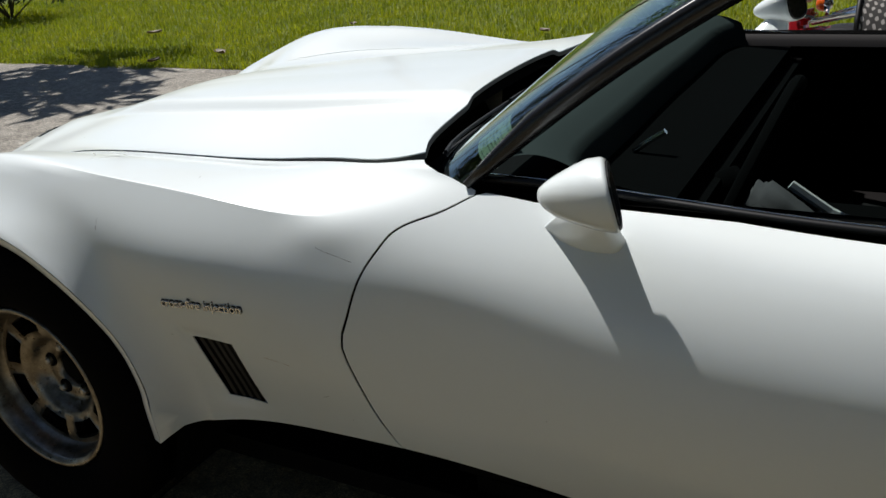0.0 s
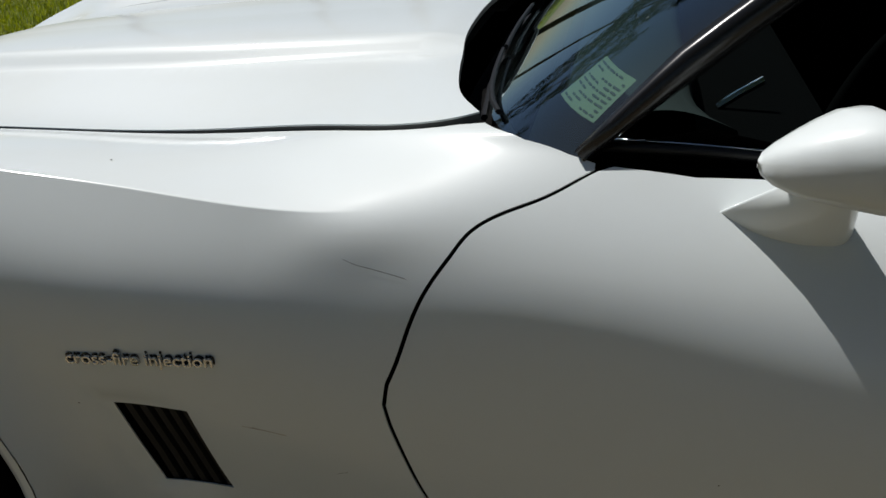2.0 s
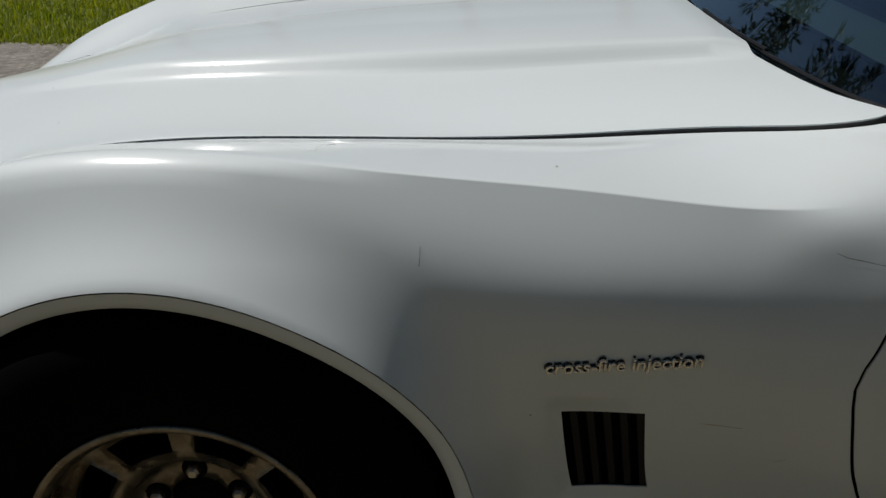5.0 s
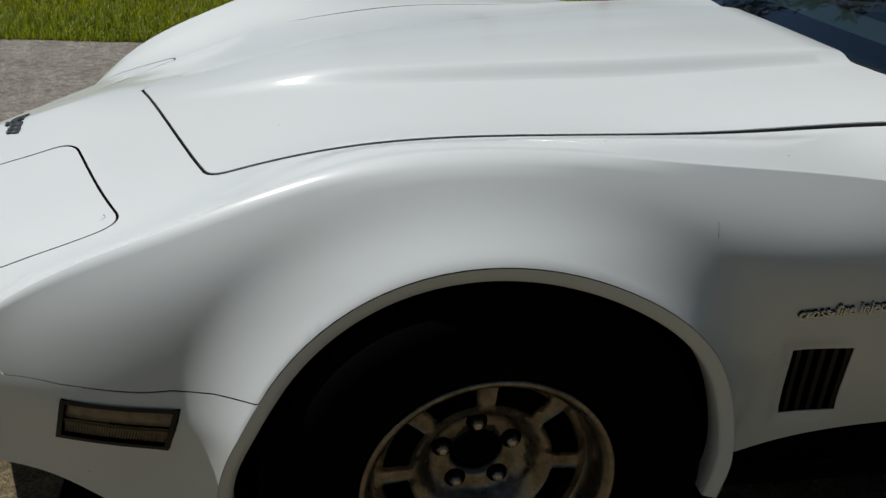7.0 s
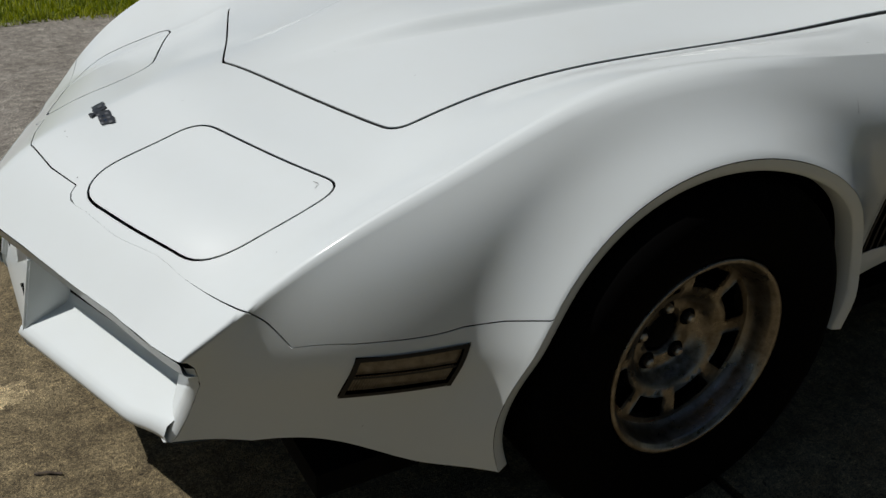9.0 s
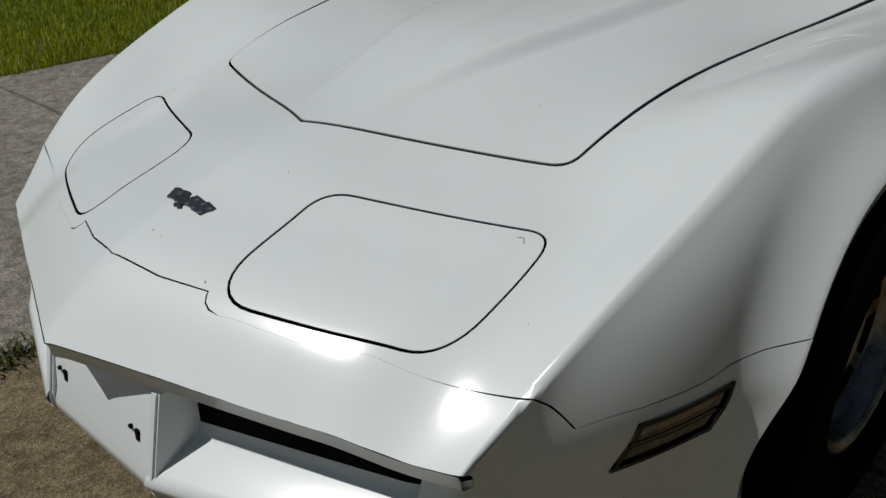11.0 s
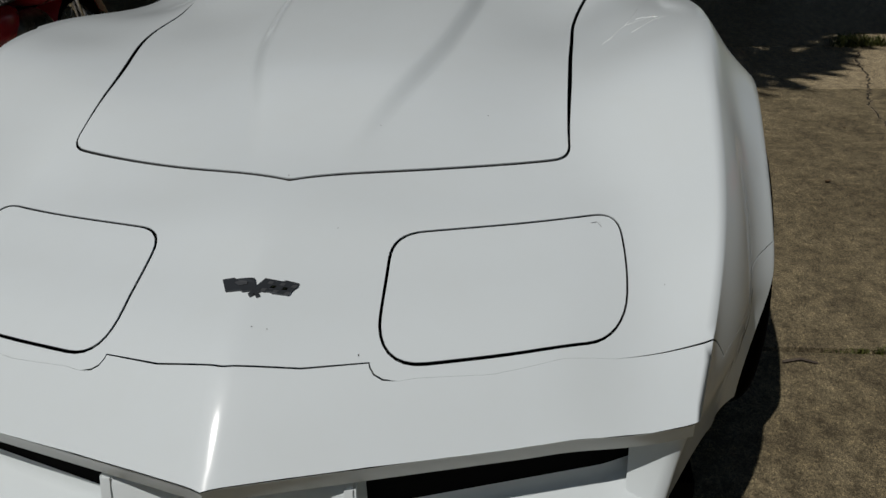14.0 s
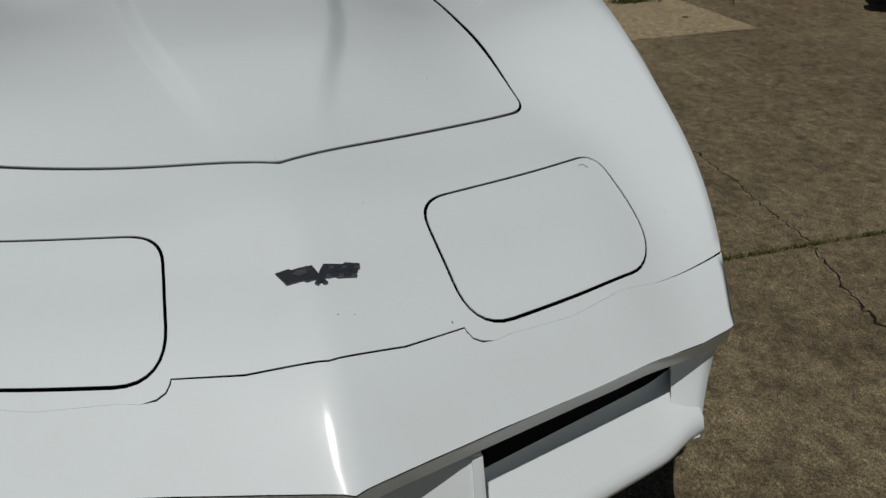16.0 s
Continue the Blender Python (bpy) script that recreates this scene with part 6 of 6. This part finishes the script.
# ---------------------------------------------------------------- red can and the dark parked car
can = thing("fuel_can", "red plastic fuel can standing on the concrete", "can", (3.40, -3.90, 0), "")
REDPLASTIC = mat("red_plastic", (0.50, 0.012, 0.010), 0.4)
part("body", box_bm(0, 0, 0.17, 0.20, 0.27, 0.335, 0.03), REDPLASTIC, can, smooth=False)
part("handle", tube_bm(curve([(0, -0.10, 0.32), (0, -0.06, 0.40), (0, 0.06, 0.40), (0, 0.10, 0.32)], 5), 0.014, 8), REDPLASTIC, can, smooth=True)
part("cap", lathe_bm([(0.001, 0.05), (0.025, 0.05), (0.028, 0.0)], 16, "z"), TRIM, can, "black screw cap", True).location = (0.05, 0.06, 0.33)

DARKPAINT = mat("black_car_paint", (0.010, 0.011, 0.013), 0.2, Coat_Weight=0.6)
other = thing("parked_car", "black saloon car parked on the drive", "car", (2.63, -3.94, 0))
other.rotation_euler = (0, 0, radians(-42))


def loft(name, rows, material, parent, label=""):
    """A body of half sections: x, then y, z pairs from sill to centre."""
    verts, n = [], len(rows[0][1])
    for x, sec in rows:
        verts += [(x, -0.85 - y, z) for y, z in sec] + [(x, -0.85 + y, z) for y, z in sec[::-1]]
    m = 2 * n
    faces = [(i * m + j, (i + 1) * m + j, (i + 1) * m + (j + 1) % m, i * m + (j + 1) % m) for i in range(len(rows) - 1) for j in range(m - 1)]
    faces += [tuple(range(m)), tuple(range((len(rows) - 1) * m, len(rows) * m))[::-1]]
    return put_mesh(name, verts, faces, material, parent, label)


def section(w, sill, belt, top):
    return [(w * 0.94, sill), (w, sill + 0.15), (w * 0.99, belt), (w * 0.86, top - 0.02), (w * 0.4, top)]


loft("body", [(0.08, section(0.76, 0.25, 0.55, 0.62)), (0.18, section(0.82, 0.2, 0.58, 0.70)), (0.7, section(0.84, 0.2, 0.66, 0.82)), (1.35, section(0.85, 0.2, 0.74, 0.90)), (3.2, section(0.85, 0.2, 0.78, 0.94)), (4.1, section(0.83, 0.2, 0.76, 0.92)), (4.3, section(0.76, 0.3, 0.7, 0.84))], DARKPAINT, other)
loft("cabin", [(1.25, section(0.70, 0.84, 0.86, 0.88)), (1.85, section(0.66, 0.84, 1.25, 1.36)), (2.7, section(0.66, 0.84, 1.27, 1.38)), (3.5, section(0.68, 0.84, 0.9, 0.94))], GLOSSBLACK, other, "dark glazed cabin")
part("bumper", box_bm(0.06, -0.85, 0.42, 0.16, 1.66, 0.18, 0.03), TRIM, other, "black rubber bumper")
part("bumper_strip", box_bm(-0.024, -0.85, 0.44, 0.012, 1.60, 0.035, 0.004), CHROME, other, "chrome bumper strip")
part("number_plate", box_bm(-0.034, -0.62, 0.50, 0.008, 0.32, 0.11, 0.003), mat("plain_plate", (0.6, 0.6, 0.56), 0.5), other, "pale blank plate")
for x, y in ((0.85, -0.10), (3.4, -0.10), (0.85, -1.60), (3.4, -1.60)):
    w = part("wheel", lathe_bm([(0.001, -0.07), (0.17, -0.075), (0.20, -0.09), (0.285, -0.09), (0.30, -0.06), (0.30, 0.06), (0.285, 0.09), (0.2, 0.09), (0.17, 0.075), (0.001, 0.07)], 32), RUBBER, other, "dark wheel", True)
    w.location = (x, y, 0.30)


# ---------------------------------------------------------------- marks and wear on the paint
CHIP = mat("bare_chip", (0.07, 0.065, 0.06), 0.8)
RUST = mat("rust_scratch", (0.30, 0.20, 0.12), 0.7)
FILM = mat("clear_film", (0.80, 0.82, 0.80), 0.12, Coat_Weight=0.6)
rm = random.Random(9)


def lay(x, s, lift):
    uv = [(x, s)]
    return (skin(uv) + skin_normals(uv) * lift)[0]


def chip(x, s, size, material=CHIP, name="paint_chip", lift=0.0):
    """A small ragged chip, slightly raised at its rim."""
    n = 7
    turn = rm.uniform(0, 6.28)
    ring = []
    for k in range(n):
        a = 2 * math.pi * k / n + turn
        r = size * rm.uniform(0.5, 1.15)
        ring.append(lay(x + r * math.cos(a), s + r * 0.7 * math.sin(a), lift + 0.0007))
    put_mesh(name, [lay(x, s, lift + 0.0009), *ring], [(0, k + 1, (k + 1) % n + 1) for k in range(n)], material, car, smooth=False)


def scratch(points, width, material=CHIP, lift=0.0006, name="paint_scratch"):
    pts = dense(points, 0.006, False)
    verts = []
    for i, p in enumerate(pts):
        w = width * rm.uniform(0.35, 1.0)
        d = pts[min(i + 1, len(pts) - 1)] - pts[max(i - 1, 0)]
        nrm = np.array((-d[1], d[0])) / max(np.linalg.norm(d), 1e-9)
        verts += [lay(*(p + nrm * w), lift), lay(*(p - nrm * w), lift)]
    put_mesh(name, verts, [(2 * i, 2 * i + 2, 2 * i + 3, 2 * i + 1) for i in range(len(pts) - 1)], material, car, smooth=False)


# hairline crack running to the door gap, a rusty scratch behind the vent, fine scuffs
scratch([by_z(0.772, 0.772), by_z(0.785, 0.767), by_z(0.822, 0.760), by_z(0.846, 0.755)], 0.0005, lift=0.0007)
scratch([by_z(0.635, 0.545), by_z(0.66, 0.542), by_z(0.69, 0.537)], 0.0004, RUST)
scratch([by_z(0.747, 0.474), by_z(0.762, 0.480)], 0.0005, CHIP)
scratch([by_z(0.281, 0.785), by_z(0.280, 0.764)], 0.0004, CHIP)
for x, y in ((-0.101, -0.735), (-0.718, -0.600), (0.446, -0.690), (-0.717, -0.103), (-0.932, -0.171), (-0.924, -0.024), (-0.924, -0.045)):
    chip(*by_y(x, y), rm.uniform(0.0010, 0.0019))
for x, y in ((0.391, -0.097), (-0.329, -0.309), (-0.411, -0.120), (-0.506, 0.290), (-0.593, 0.004)):
    chip(*by_y(x, y), rm.uniform(0.0009, 0.0016), lift=0.002)
for x, z in ((0.80, 0.43), (-0.63, 0.33), (0.42, 0.56), (1.45, 0.42), (1.2, 0.55)):
    chip(*by_z(x, z), 0.0014)
# scuffed corner of the headlight cover
scratch([by_y(-0.612, -0.492), by_y(-0.607, -0.502), by_y(-0.616, -0.508)], 0.0006, lift=0.0007)
# lifted clear film on top of the fender
for line in (((0.034, -0.537), (0.09, -0.566), (0.134, -0.591), (0.150, -0.64), (0.152, -0.691)), ((0.134, -0.591), (0.20, -0.612), (0.281, -0.629)), ((0.05, -0.60), (0.11, -0.648), (0.152, -0.691)), ((0.166, -0.616), (0.158, -0.66))):
    pts = [lay(*by_y(x + rm.uniform(-0.006, 0.006), y), -0.0004) for x, y in curve(line, 3)]
    part("film_fold", tube_bm(pts, 0.0014, 6, taper=0.4), FILM, car, "creased clear protective film", True)
